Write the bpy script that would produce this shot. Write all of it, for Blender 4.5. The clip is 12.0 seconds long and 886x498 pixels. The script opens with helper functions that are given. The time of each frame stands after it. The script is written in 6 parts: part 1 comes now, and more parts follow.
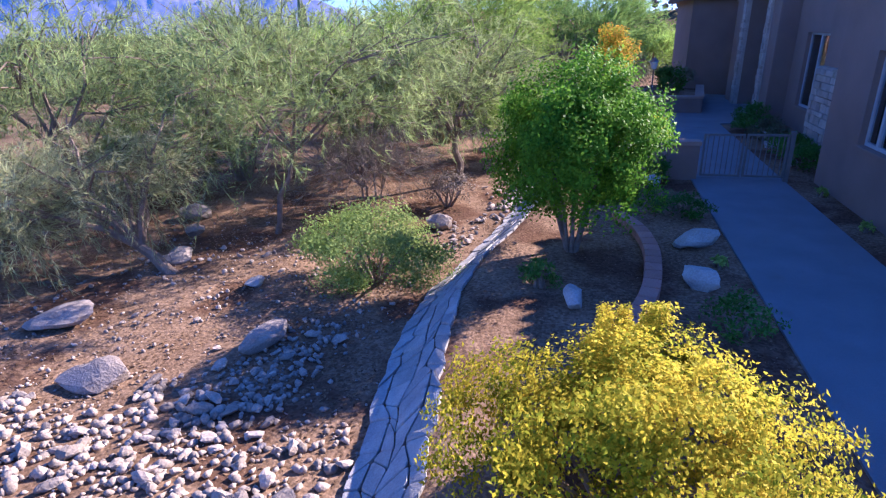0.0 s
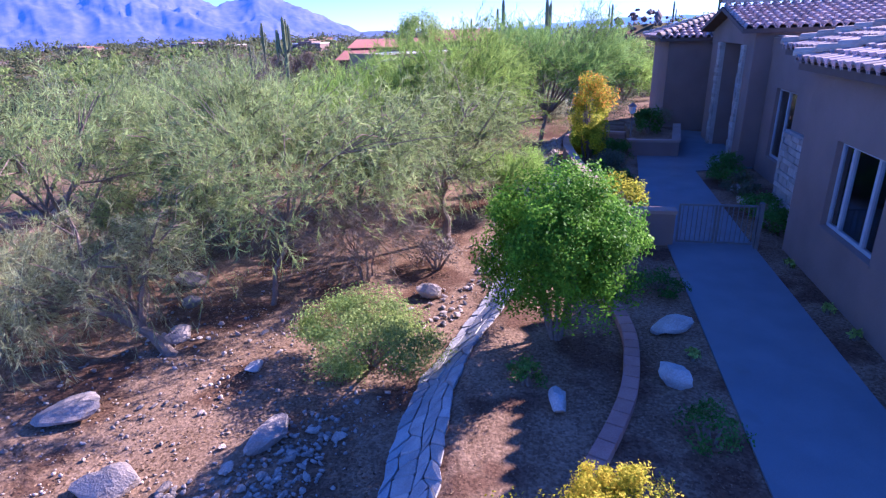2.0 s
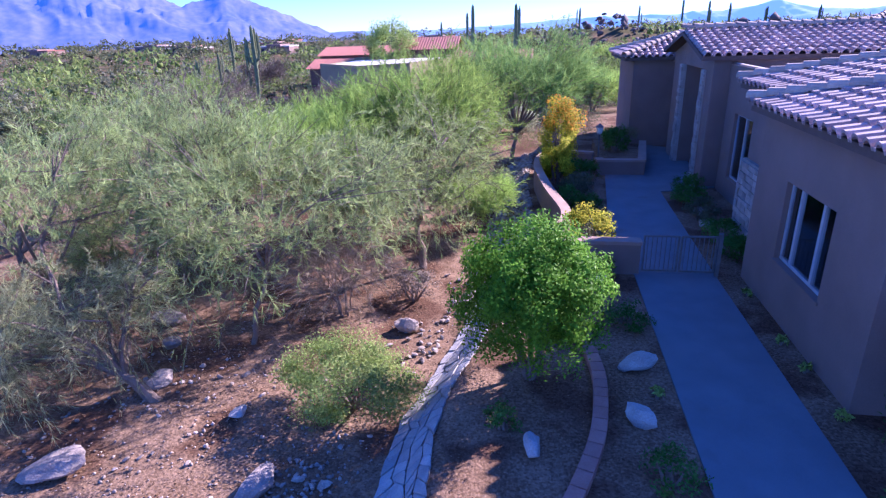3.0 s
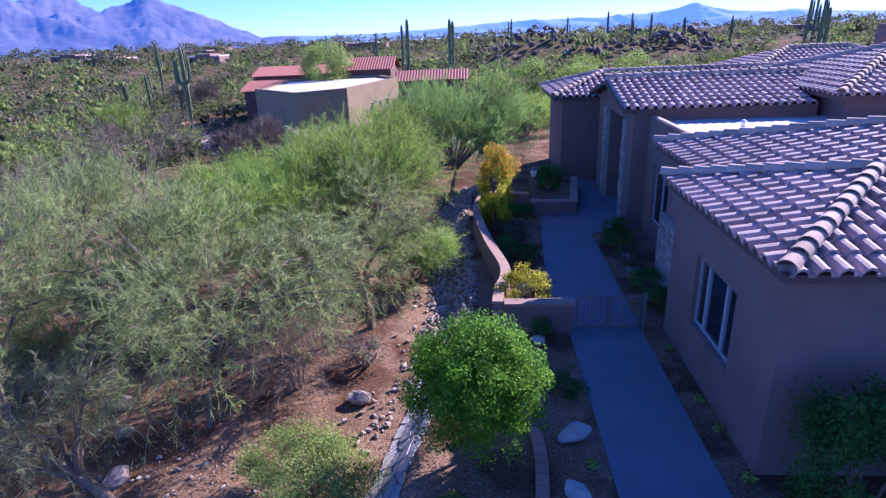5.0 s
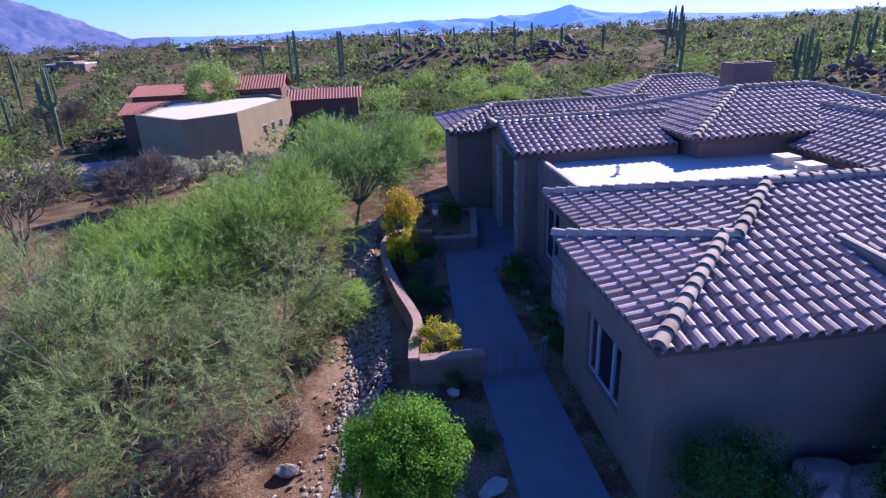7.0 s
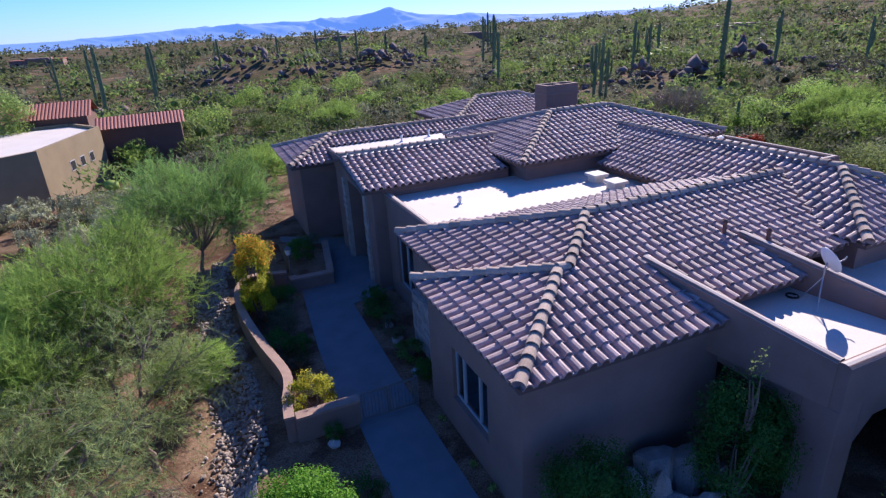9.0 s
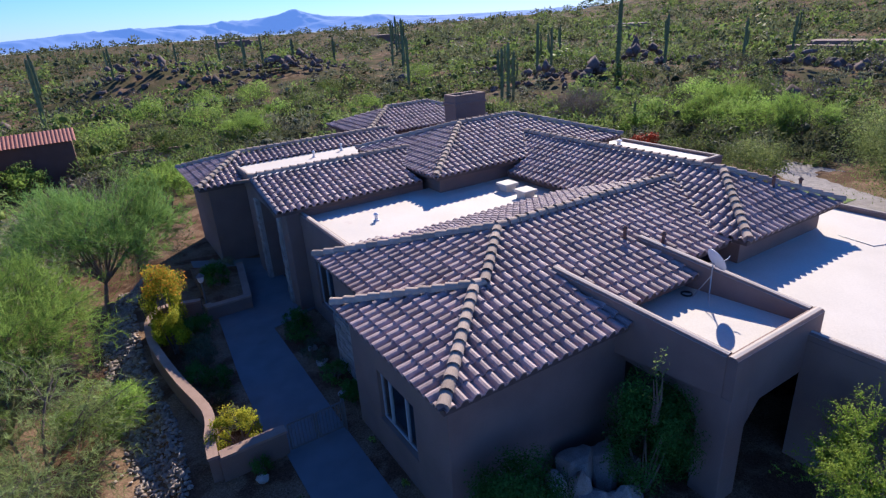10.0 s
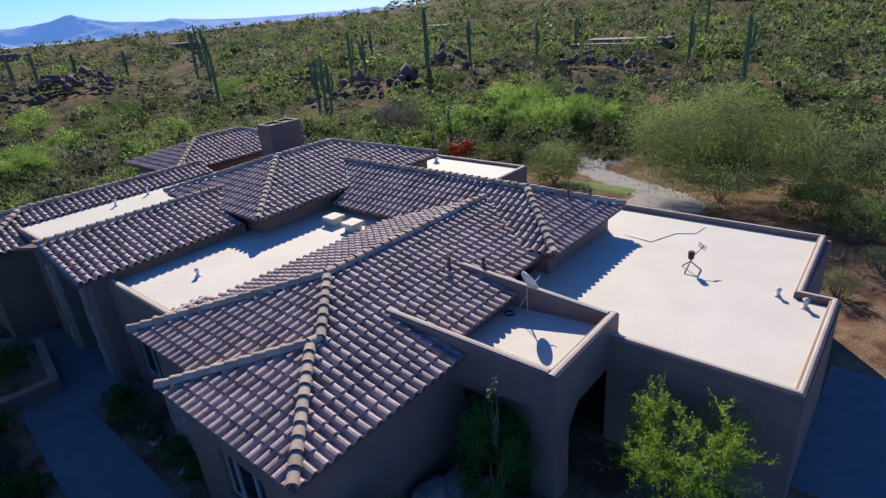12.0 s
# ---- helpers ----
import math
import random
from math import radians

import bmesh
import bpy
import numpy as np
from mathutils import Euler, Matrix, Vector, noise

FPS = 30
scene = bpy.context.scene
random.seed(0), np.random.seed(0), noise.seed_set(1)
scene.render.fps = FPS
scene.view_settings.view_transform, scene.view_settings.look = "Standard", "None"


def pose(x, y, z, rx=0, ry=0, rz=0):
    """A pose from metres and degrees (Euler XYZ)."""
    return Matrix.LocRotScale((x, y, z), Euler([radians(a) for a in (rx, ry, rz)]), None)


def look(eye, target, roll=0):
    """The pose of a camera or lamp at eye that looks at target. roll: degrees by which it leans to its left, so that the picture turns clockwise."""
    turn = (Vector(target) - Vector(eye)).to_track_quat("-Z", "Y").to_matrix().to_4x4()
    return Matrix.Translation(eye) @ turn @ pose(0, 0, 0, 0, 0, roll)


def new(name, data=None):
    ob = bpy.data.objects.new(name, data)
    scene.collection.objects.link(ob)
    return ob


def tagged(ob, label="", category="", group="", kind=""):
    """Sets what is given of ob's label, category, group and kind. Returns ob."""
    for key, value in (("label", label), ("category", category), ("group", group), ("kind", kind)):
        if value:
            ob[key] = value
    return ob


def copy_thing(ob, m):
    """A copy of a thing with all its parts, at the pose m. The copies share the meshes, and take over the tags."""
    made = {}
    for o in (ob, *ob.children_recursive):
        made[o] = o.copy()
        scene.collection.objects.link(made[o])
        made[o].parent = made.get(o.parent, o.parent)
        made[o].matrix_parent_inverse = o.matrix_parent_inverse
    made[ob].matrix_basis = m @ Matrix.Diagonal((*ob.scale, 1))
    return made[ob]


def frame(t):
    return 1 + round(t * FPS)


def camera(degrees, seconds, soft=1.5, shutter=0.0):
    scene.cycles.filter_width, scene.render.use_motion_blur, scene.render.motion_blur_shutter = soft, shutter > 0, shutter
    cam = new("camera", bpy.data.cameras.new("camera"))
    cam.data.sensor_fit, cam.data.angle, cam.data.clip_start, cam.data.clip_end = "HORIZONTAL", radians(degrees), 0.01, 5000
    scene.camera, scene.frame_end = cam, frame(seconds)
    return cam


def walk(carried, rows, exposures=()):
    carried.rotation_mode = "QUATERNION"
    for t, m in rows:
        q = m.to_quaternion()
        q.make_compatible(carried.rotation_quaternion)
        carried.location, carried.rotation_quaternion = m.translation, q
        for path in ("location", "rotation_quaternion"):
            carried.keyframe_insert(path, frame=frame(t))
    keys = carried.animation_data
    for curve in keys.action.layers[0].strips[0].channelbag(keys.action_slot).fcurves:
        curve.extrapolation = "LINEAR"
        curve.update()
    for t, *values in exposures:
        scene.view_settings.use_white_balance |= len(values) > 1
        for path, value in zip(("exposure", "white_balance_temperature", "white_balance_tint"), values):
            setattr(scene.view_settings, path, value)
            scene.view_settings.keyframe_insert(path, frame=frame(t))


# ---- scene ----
cam = camera(76.0, 12.0, soft=1.3)
PATH = [
    (0, (0.632, 0.608, 3.126), (0.161, 2.408, 2.393), -1.8),
    (0.5, (0.663, 0.647, 3.422), (0.191, 2.45, 2.696), -1.9),
    (1, (0.622, 0.676, 3.797), (0.164, 2.481, 3.067), -1.8),
    (1.5, (0.622, 0.669, 4.136), (0.181, 2.481, 3.414), -1.9),
    (2, (0.575, 0.623, 4.52), (0.155, 2.442, 3.802), -1.9),
    (2.5, (0.559, 0.566, 4.934), (0.178, 2.392, 4.214), -1.9),
    (3, (0.589, 0.548, 5.356), (0.257, 2.384, 4.635), -2.1),
    (5, (0.641, 0.483, 7.047), (0.504, 2.345, 6.329), -2.5),
    (5.5, (0.609, 0.409, 7.516), (0.533, 2.273, 6.795), -2.5),
    (6, (0.545, 0.331, 7.946), (0.554, 2.196, 7.223), -2.3),
    (6.5, (0.509, 0.303, 8.398), (0.609, 2.164, 7.672), -2.5),
    (7, (0.478, 0.307, 8.81), (0.685, 2.157, 8.079), -2.5),
    (9, (0.226, 0.244, 10.171), (0.943, 1.954, 9.422), -3.2),
    (9.5, (0.252, 0.188, 10.443), (1.096, 1.837, 9.688), -3.5),
    (10, (0.371, 0.148, 10.726), (1.328, 1.731, 9.965), -3.8),
    (10.5, (0.513, 0.139, 11.019), (1.579, 1.647, 10.252), -4.1),
    (11, (0.645, 0.166, 11.32), (1.821, 1.585, 10.543), -4.4),
    (11.5, (0.764, 0.124, 11.624), (2.042, 1.446, 10.838), -4.7),
    (12, (0.834, 0.054, 11.926), (2.206, 1.271, 11.129), -4.8),
]
walk(cam, [(t, look(eye, target, roll)) for t, eye, target, roll in PATH], [(0, 1.68, 4330, 36), (2.5, 1.76, 4220, 48), (5.5, 1.2, 4210, 42), (7, 1.02, 4230, 37), (9.5, 0.8, 4390, 25), (12, 0.52, 4470, 15)])

# ---- world, sun, exposure ----
SUN_AZ, SUN_EL = radians(47), radians(31.5)      # azimuth from +y towards +x
world = bpy.data.worlds.new("world")
scene.world = world
world.use_nodes = True
wn = world.node_tree
sky = wn.nodes.new("ShaderNodeTexSky")
sky.sky_type, sky.sun_disc = "NISHITA", False
sky.sun_elevation, sky.sun_rotation = SUN_EL, SUN_AZ
sky.air_density, sky.dust_density, sky.ozone_density = 1.0, 0.0, 7.0
bg = wn.nodes["Background"]
bg.inputs["Strength"].default_value = 0.068
wn.links.new(sky.outputs[0], bg.inputs["Color"])
sun = new("sun", bpy.data.lights.new("sun", "SUN"))
sun.data.energy, sun.data.angle, sun.data.color = 6.0, radians(0.5), (1.0, 0.71, 0.34)
SUN_DIR = Vector((math.sin(SUN_AZ) * math.cos(SUN_EL), math.cos(SUN_AZ) * math.cos(SUN_EL), math.sin(SUN_EL)))
sun.matrix_world = look(SUN_DIR * 60, (0, 0, 0))


# ---- materials ----
def material(name, low, high, rough=0.85, scale=6.0, fine=60.0, bump=0.25, vary=0.0, spots=None, spec=0.3, metal=0.0, mid=0.5):
    """Two colours mixed by coarse and fine noise; vary: change from piece to piece; spots: a third colour in patches."""
    m = bpy.data.materials.new(name)
    m.use_nodes = True
    t = m.node_tree
    n, l = t.nodes, t.links
    b = n["Principled BSDF"]
    b.inputs["Roughness"].default_value, b.inputs["Metallic"].default_value = rough, metal
    b.inputs["Specular IOR Level"].default_value = spec
    co = n.new("ShaderNodeNewGeometry")
    a, f = n.new("ShaderNodeTexNoise"), n.new("ShaderNodeTexNoise")
    a.inputs["Scale"].default_value, f.inputs["Scale"].default_value = scale, fine
    a.inputs["Detail"].default_value, f.inputs["Detail"].default_value = 4, 3
    for q in (a, f):
        l.new(co.outputs["Position"], q.inputs["Vector"])
    mixf = n.new("ShaderNodeMath")
    mixf.operation = "ADD"
    l.new(a.outputs["Fac"], mixf.inputs[0]), l.new(f.outputs["Fac"], mixf.inputs[1])
    ramp = n.new("ShaderNodeMapRange")
    ramp.inputs["From Min"].default_value, ramp.inputs["From Max"].default_value = 2 * mid - 0.3, 2 * mid + 0.3
    l.new(mixf.outputs[0], ramp.inputs["Value"])
    mix = n.new("ShaderNodeMix")
    mix.data_type = "RGBA"
    mix.inputs[6].default_value, mix.inputs[7].default_value = (*low, 1), (*high, 1)
    l.new(ramp.outputs[0], mix.inputs[0])
    out = mix.outputs[2]
    if spots:
        sp = n.new("ShaderNodeTexNoise")
        sp.inputs["Scale"].default_value, sp.inputs["Detail"].default_value = spots[1], 5
        l.new(co.outputs["Position"], sp.inputs["Vector"])
        sr = n.new("ShaderNodeMapRange")
        sr.inputs["From Min"].default_value, sr.inputs["From Max"].default_value = spots[2], spots[2] + 0.08
        l.new(sp.outputs["Fac"], sr.inputs["Value"])
        sm = n.new("ShaderNodeMix")
        sm.data_type = "RGBA"
        l.new(sr.outputs[0], sm.inputs[0]), l.new(out, sm.inputs[6])
        sm.inputs[7].default_value = (*spots[0], 1)
        out = sm.outputs[2]
    if vary:
        ob = n.new("ShaderNodeObjectInfo")
        ad = n.new("ShaderNodeMath")
        ad.operation = "ADD"
        l.new(ob.outputs["Random"], ad.inputs[0]), l.new(co.outputs["Random Per Island"], ad.inputs[1])
        fr = n.new("ShaderNodeMath")
        fr.operation = "FRACT"
        l.new(ad.outputs[0], fr.inputs[0])
        vr = n.new("ShaderNodeMapRange")
        vr.inputs["To Min"].default_value, vr.inputs["To Max"].default_value = 1 - vary, 1 + vary
        l.new(fr.outputs[0], vr.inputs["Value"])
        hs = n.new("ShaderNodeHueSaturation")
        l.new(vr.outputs[0], hs.inputs["Value"]), l.new(out, hs.inputs["Color"])
        out = hs.outputs[0]
    l.new(out, b.inputs["Base Color"])
    if bump:
        bp = n.new("ShaderNodeBump")
        bp.inputs["Strength"].default_value, bp.inputs["Distance"].default_value = bump, 0.02
        l.new(mixf.outputs[0], bp.inputs["Height"]), l.new(bp.outputs[0], b.inputs["Normal"])
    return m


def leaf_material(name, low, high, through_light=0.35, vary=0.35, rough=0.6):
    """Leaves: colour from leaf to leaf, some light coming through."""
    m = bpy.data.materials.new(name)
    m.use_nodes = True
    n, l = m.node_tree.nodes, m.node_tree.links
    b, o = n["Principled BSDF"], n["Material Output"]
    b.inputs["Roughness"].default_value = rough
    b.inputs["Specular IOR Level"].default_value = 0.08
    g, ob = n.new("ShaderNodeNewGeometry"), n.new("ShaderNodeObjectInfo")
    big = n.new("ShaderNodeTexNoise")
    big.inputs["Scale"].default_value = 1.6
    l.new(g.outputs["Position"], big.inputs["Vector"])
    ad = n.new("ShaderNodeMath")
    ad.operation = "MULTIPLY_ADD"
    ad.inputs[1].default_value = 0.6
    l.new(g.outputs["Random Per Island"], ad.inputs[0]), l.new(big.outputs["Fac"], ad.inputs[2])
    mr = n.new("ShaderNodeMapRange")
    mr.inputs["From Min"].default_value, mr.inputs["From Max"].default_value = 0.4, 1.1
    l.new(ad.outputs[0], mr.inputs["Value"])
    mix = n.new("ShaderNodeMix")
    mix.data_type = "RGBA"
    mix.inputs[6].default_value, mix.inputs[7].default_value = (*low, 1), (*high, 1)
    l.new(mr.outputs[0], mix.inputs[0])
    vr = n.new("ShaderNodeMapRange")
    vr.inputs["To Min"].default_value, vr.inputs["To Max"].default_value = 1 - vary, 1 + vary
    l.new(ob.outputs["Random"], vr.inputs["Value"])
    broad = n.new("ShaderNodeTexNoise")
    broad.inputs["Scale"].default_value, broad.inputs["Detail"].default_value = 0.28, 2
    l.new(g.outputs["Position"], broad.inputs["Vector"])
    br = n.new("ShaderNodeMapRange")
    br.inputs["From Min"].default_value, br.inputs["From Max"].default_value = 0.3, 0.7
    br.inputs["To Min"].default_value, br.inputs["To Max"].default_value = 0.72, 1.28
    l.new(broad.outputs["Fac"], br.inputs["Value"])
    bv = n.new("ShaderNodeMath")
    bv.operation = "MULTIPLY"
    l.new(vr.outputs[0], bv.inputs[0]), l.new(br.outputs[0], bv.inputs[1])
    hs = n.new("ShaderNodeHueSaturation")
    l.new(bv.outputs[0], hs.inputs["Value"]), l.new(mix.outputs[2], hs.inputs["Color"])
    l.new(hs.outputs[0], b.inputs["Base Color"])
    tr, ms = n.new("ShaderNodeBsdfTranslucent"), n.new("ShaderNodeMixShader")
    l.new(hs.outputs[0], tr.inputs["Color"])
    ms.inputs[0].default_value = through_light
    l.new(b.outputs[0], ms.inputs[1]), l.new(tr.outputs[0], ms.inputs[2]), l.new(ms.outputs[0], o.inputs["Surface"])
    return m


M = dict(
    stucco=material("stucco", (0.19, 0.133, 0.108), (0.25, 0.178, 0.145), 0.9, 1.2, 90, 0.35),
    stucco_dark=material("stucco_dark", (0.12, 0.07, 0.05), (0.17, 0.10, 0.075), 0.9, 1.2, 90, 0.3),
    stucco_olive=material("stucco_olive", (0.22, 0.17, 0.095), (0.285, 0.225, 0.125), 0.9, 0.8, 60, 0.3),
    coping=material("parapet_coating", (0.46, 0.40, 0.34), (0.57, 0.50, 0.43), 0.85, 1.5, 40, 0.1),
    cap=material("wall_cap", (0.27, 0.185, 0.14), (0.37, 0.265, 0.205), 0.9, 3, 70, 0.3, 0.1),
    roofwhite=material("roof_coating", (0.55, 0.505, 0.435), (0.64, 0.59, 0.515), 0.75, 0.7, 25, 0.06, spots=((0.52, 0.44, 0.38), 1.1, 0.70)),
    tile=material("clay_tile", (0.25, 0.19, 0.18), (0.43, 0.33, 0.31), 0.68, 5, 60, 0.15, 0.28, spec=0.32),
    captile=material("cap_tile", (0.32, 0.25, 0.19), (0.46, 0.37, 0.29), 0.85, 6, 60, 0.15, 0.2, spec=0.2),
    redtile=material("red_tile", (0.25, 0.095, 0.065), (0.38, 0.165, 0.115), 0.75, 5, 40, 0.2, 0.2),
    deck=material("roof_deck", (0.10, 0.07, 0.06), (0.14, 0.10, 0.08), 0.9),
    concrete=material("concrete", (0.150, 0.150, 0.160), (0.205, 0.205, 0.215), 0.9, 1.5, 120, 0.12, spots=((0.155, 0.15, 0.15), 0.9, 0.62)),
    drive_pink=material("paved_drive", (0.26, 0.20, 0.17), (0.34, 0.265, 0.225), 0.9, 1.2, 40, 0.2),
    lawn=material("lawn_grass", (0.06, 0.10, 0.015), (0.14, 0.20, 0.03), 0.95, 3.0, 40, 0.6),
    gravel=material("grey_gravel", (0.16, 0.145, 0.135), (0.30, 0.275, 0.26), 0.9, 2.0, 14, 0.6),
    stone=material("rubble_stone", (0.22, 0.18, 0.145), (0.42, 0.36, 0.30), 0.9, 4, 40, 0.5, 0.32, spec=0.1),
    flag=material("flagstone", (0.26, 0.25, 0.245), (0.42, 0.40, 0.385), 0.85, 5, 50, 0.5, 0.15),
    pale=material("pale_boulder", (0.31, 0.285, 0.265), (0.49, 0.455, 0.425), 0.9, 5, 45, 0.5, 0.1),
    boulder=material("boulder", (0.19, 0.16, 0.14), (0.38, 0.325, 0.28), 0.9, 3.5, 40, 0.6, 0.12),
    darkrock=material("dark_rock", (0.07, 0.058, 0.054), (0.185, 0.15, 0.138), 0.9, 0.5, 5, 0.6, 0.35, spec=0.1),
    edging=material("edging_block", (0.30, 0.16, 0.12), (0.40, 0.23, 0.17), 0.9, 5, 60, 0.3, 0.12),
    ladder=material("ledge_stone", (0.27, 0.23, 0.20), (0.43, 0.375, 0.33), 0.9, 4, 45, 0.4, 0.2),
    bark=material("bark", (0.13, 0.098, 0.075), (0.25, 0.195, 0.15), 0.95, 9, 60, 0.7),
    greenbark=material("green_bark", (0.12, 0.12, 0.05), (0.2, 0.19, 0.085), 0.9, 9, 60, 0.4),
    saguaro=material("saguaro_skin", (0.11, 0.135, 0.06), (0.19, 0.21, 0.10), 0.85, 2, 20, 0.3, 0.2),
    metal=material("grey_metal", (0.35, 0.36, 0.37), (0.45, 0.46, 0.47), 0.45, 5, 60, 0.05, metal=0.7),
    whitemetal=material("white_enamel", (0.66, 0.66, 0.66), (0.76, 0.76, 0.76), 0.4, 5, 60, 0.03, spec=0.5),
    gatemetal=material("gate_iron", (0.11, 0.10, 0.095), (0.17, 0.155, 0.145), 0.6, 5, 60, 0.1),
    frame=material("window_frame", (0.36, 0.35, 0.36), (0.44, 0.43, 0.44), 0.5, 5, 60, 0.05),
    wood=material("door_wood", (0.07, 0.04, 0.025), (0.12, 0.07, 0.045), 0.6, 6, 60, 0.2),
    black=material("black_plastic", (0.02, 0.02, 0.02), (0.035, 0.035, 0.035), 0.5, 5, 60, 0.05),
    # near-black colour that stands in for the darkness of unlit rooms
    dark=material("painted_room_dark", (0.05, 0.045, 0.04), (0.07, 0.06, 0.055), 0.9),
    # bluish rock tones: part of the distance haze is painted into both ranges
    mountain=material("haze_tinted_rock", (0.040, 0.044, 0.060), (0.115, 0.103, 0.105), 0.95, 0.004, 0.03, 0.0),
    farmountain=material("haze_tinted_far_rock", (0.04, 0.06, 0.12), (0.06, 0.08, 0.14), 0.95, 0.004, 0.02, 0.0),
)
M.update(
    citrus=leaf_material("citrus_leaf", (0.055, 0.15, 0.008), (0.25, 0.46, 0.022), 0.42, 0.05, 0.5),
    yellow=leaf_material("yellow_leaf", (0.22, 0.27, 0.006), (0.66, 0.53, 0.008), 0.5, 0.1),
    gold=leaf_material("gold_leaf", (0.13, 0.22, 0.01), (0.66, 0.60, 0.02), 0.5, 0.1),
    orange=leaf_material("orange_leaf", (0.60, 0.22, 0.02), (0.85, 0.50, 0.02), 0.5, 0.1),
    lime=leaf_material("lime_leaf", (0.12, 0.19, 0.015), (0.36, 0.46, 0.045), 0.4, 0.1),
    olive=leaf_material("olive_shrub_leaf", (0.16, 0.24, 0.05), (0.40, 0.50, 0.12), 0.4, 0.1),
    mesquite=leaf_material("mesquite_twig", (0.155, 0.21, 0.068), (0.385, 0.47, 0.16), 0.6, 0.12),
    mesquite_wood=leaf_material("mesquite_wood", (0.10, 0.095, 0.055), (0.21, 0.19, 0.11), 0.1, 0.1),
    mesquite_dry=leaf_material("mesquite_grey_twig", (0.25, 0.285, 0.135), (0.55, 0.58, 0.30), 0.7, 0.12),
    palo_grey=leaf_material("palo_verde_haze", (0.12, 0.215, 0.04), (0.28, 0.42, 0.11), 0.5, 0.12),
    palo=leaf_material("palo_verde_twig", (0.14, 0.225, 0.032), (0.33, 0.455, 0.08), 0.55, 0.15),
    shrubA=leaf_material("creosote_leaf", (0.065, 0.075, 0.035), (0.165, 0.185, 0.08), 0.38, 0.3),
    paloshrub=leaf_material("palo_shrub_twig", (0.085, 0.125, 0.028), (0.23, 0.295, 0.07), 0.42, 0.3),
    shrubB=leaf_material("brittle_leaf", (0.095, 0.105, 0.058), (0.215, 0.225, 0.13), 0.4, 0.3),
    shrubC=leaf_material("bare_twig", (0.14, 0.115, 0.09), (0.26, 0.22, 0.17), 0.1, 0.2),
    cholla=leaf_material("cholla_joint", (0.22, 0.24, 0.12), (0.45, 0.46, 0.28), 0.2, 0.2),
    thicket=leaf_material("mesquite_leaf", (0.09, 0.125, 0.035), (0.25, 0.30, 0.09), 0.5, 0.2),
    darkgreen=leaf_material("dark_green_leaf", (0.045, 0.11, 0.018), (0.12, 0.23, 0.045), 0.35, 0.15),
    red=leaf_material("red_leaf", (0.25, 0.03, 0.015), (0.42, 0.07, 0.02), 0.2, 0.1),
    litter=leaf_material("leaf_litter", (0.07, 0.042, 0.024), (0.30, 0.20, 0.11), 0.1, 0.1),
)


def glass_material():
    m = bpy.data.materials.new("window_glass")
    m.use_nodes = True
    b = m.node_tree.nodes["Principled BSDF"]
    b.inputs["Base Color"].default_value = (0.75, 0.8, 0.85, 1)
    b.inputs["Roughness"].default_value = 0.02
    b.inputs["Transmission Weight"].default_value = 1.0
    b.inputs["IOR"].default_value = 1.45
    return m


M["glass"] = glass_material()


def ground_material():
    """Desert soil: reddish gravel near the house, pale dust, leaf litter and brush-dark ground further off."""
    m = material("desert_soil", (0.112, 0.070, 0.040), (0.275, 0.190, 0.120), 0.95, 0.9, 22, 0.8, spots=((0.105, 0.062, 0.038), 0.7, 0.50), spec=0.02)
    n, l = m.node_tree.nodes, m.node_tree.links
    b = n["Principled BSDF"]
    old = b.inputs["Base Color"].links[0].from_socket
    g = n.new("ShaderNodeNewGeometry")
    peb = n.new("ShaderNodeTexVoronoi")
    peb.inputs["Scale"].default_value = 30
    l.new(g.outputs["Position"], peb.inputs["Vector"])
    hs = n.new("ShaderNodeHueSaturation")
    vr = n.new("ShaderNodeMapRange")
    vr.inputs["To Min"].default_value, vr.inputs["To Max"].default_value = 0.7, 1.35
    sep = n.new("ShaderNodeSeparateColor")
    l.new(peb.outputs["Color"], sep.inputs[0]), l.new(sep.outputs[0], vr.inputs["Value"])
    l.new(vr.outputs[0], hs.inputs["Value"]), l.new(old, hs.inputs["Color"])
    far = n.new("ShaderNodeVectorMath")
    far.operation = "DISTANCE"
    far.inputs[1].default_value = (8, 12, 0)
    l.new(g.outputs["Position"], far.inputs[0])
    fr = n.new("ShaderNodeMapRange")
    fr.inputs["From Min"].default_value, fr.inputs["From Max"].default_value = 18, 50
    l.new(far.outputs["Value"], fr.inputs["Value"])
    patch = n.new("ShaderNodeTexNoise")
    patch.inputs["Scale"].default_value, patch.inputs["Detail"].default_value = 0.16, 9
    l.new(g.outputs["Position"], patch.inputs["Vector"])
    pr = n.new("ShaderNodeMapRange")
    pr.inputs["From Min"].default_value, pr.inputs["From Max"].default_value = 0.66, 0.46
    l.new(patch.outputs["Fac"], pr.inputs["Value"])
    mul = n.new("ShaderNodeMath")
    mul.operation = "MULTIPLY"
    l.new(fr.outputs[0], mul.inputs[0]), l.new(pr.outputs[0], mul.inputs[1])
    cover = n.new("ShaderNodeMix")
    cover.data_type = "RGBA"
    l.new(mul.outputs[0], cover.inputs[0]), l.new(hs.outputs[0], cover.inputs[6])
    cover.inputs[7].default_value = (0.075, 0.072, 0.034, 1)
    l.new(cover.outputs[2], b.inputs["Base Color"])
    return m


M["soil"] = ground_material()


# ---- building helpers ----
def thing(name, at=(0, 0, 0), label="", category="", group="", kind=""):
    e = new(name)
    e.empty_display_size = 0.2
    e.location = at
    return tagged(e, label, category, group, kind)


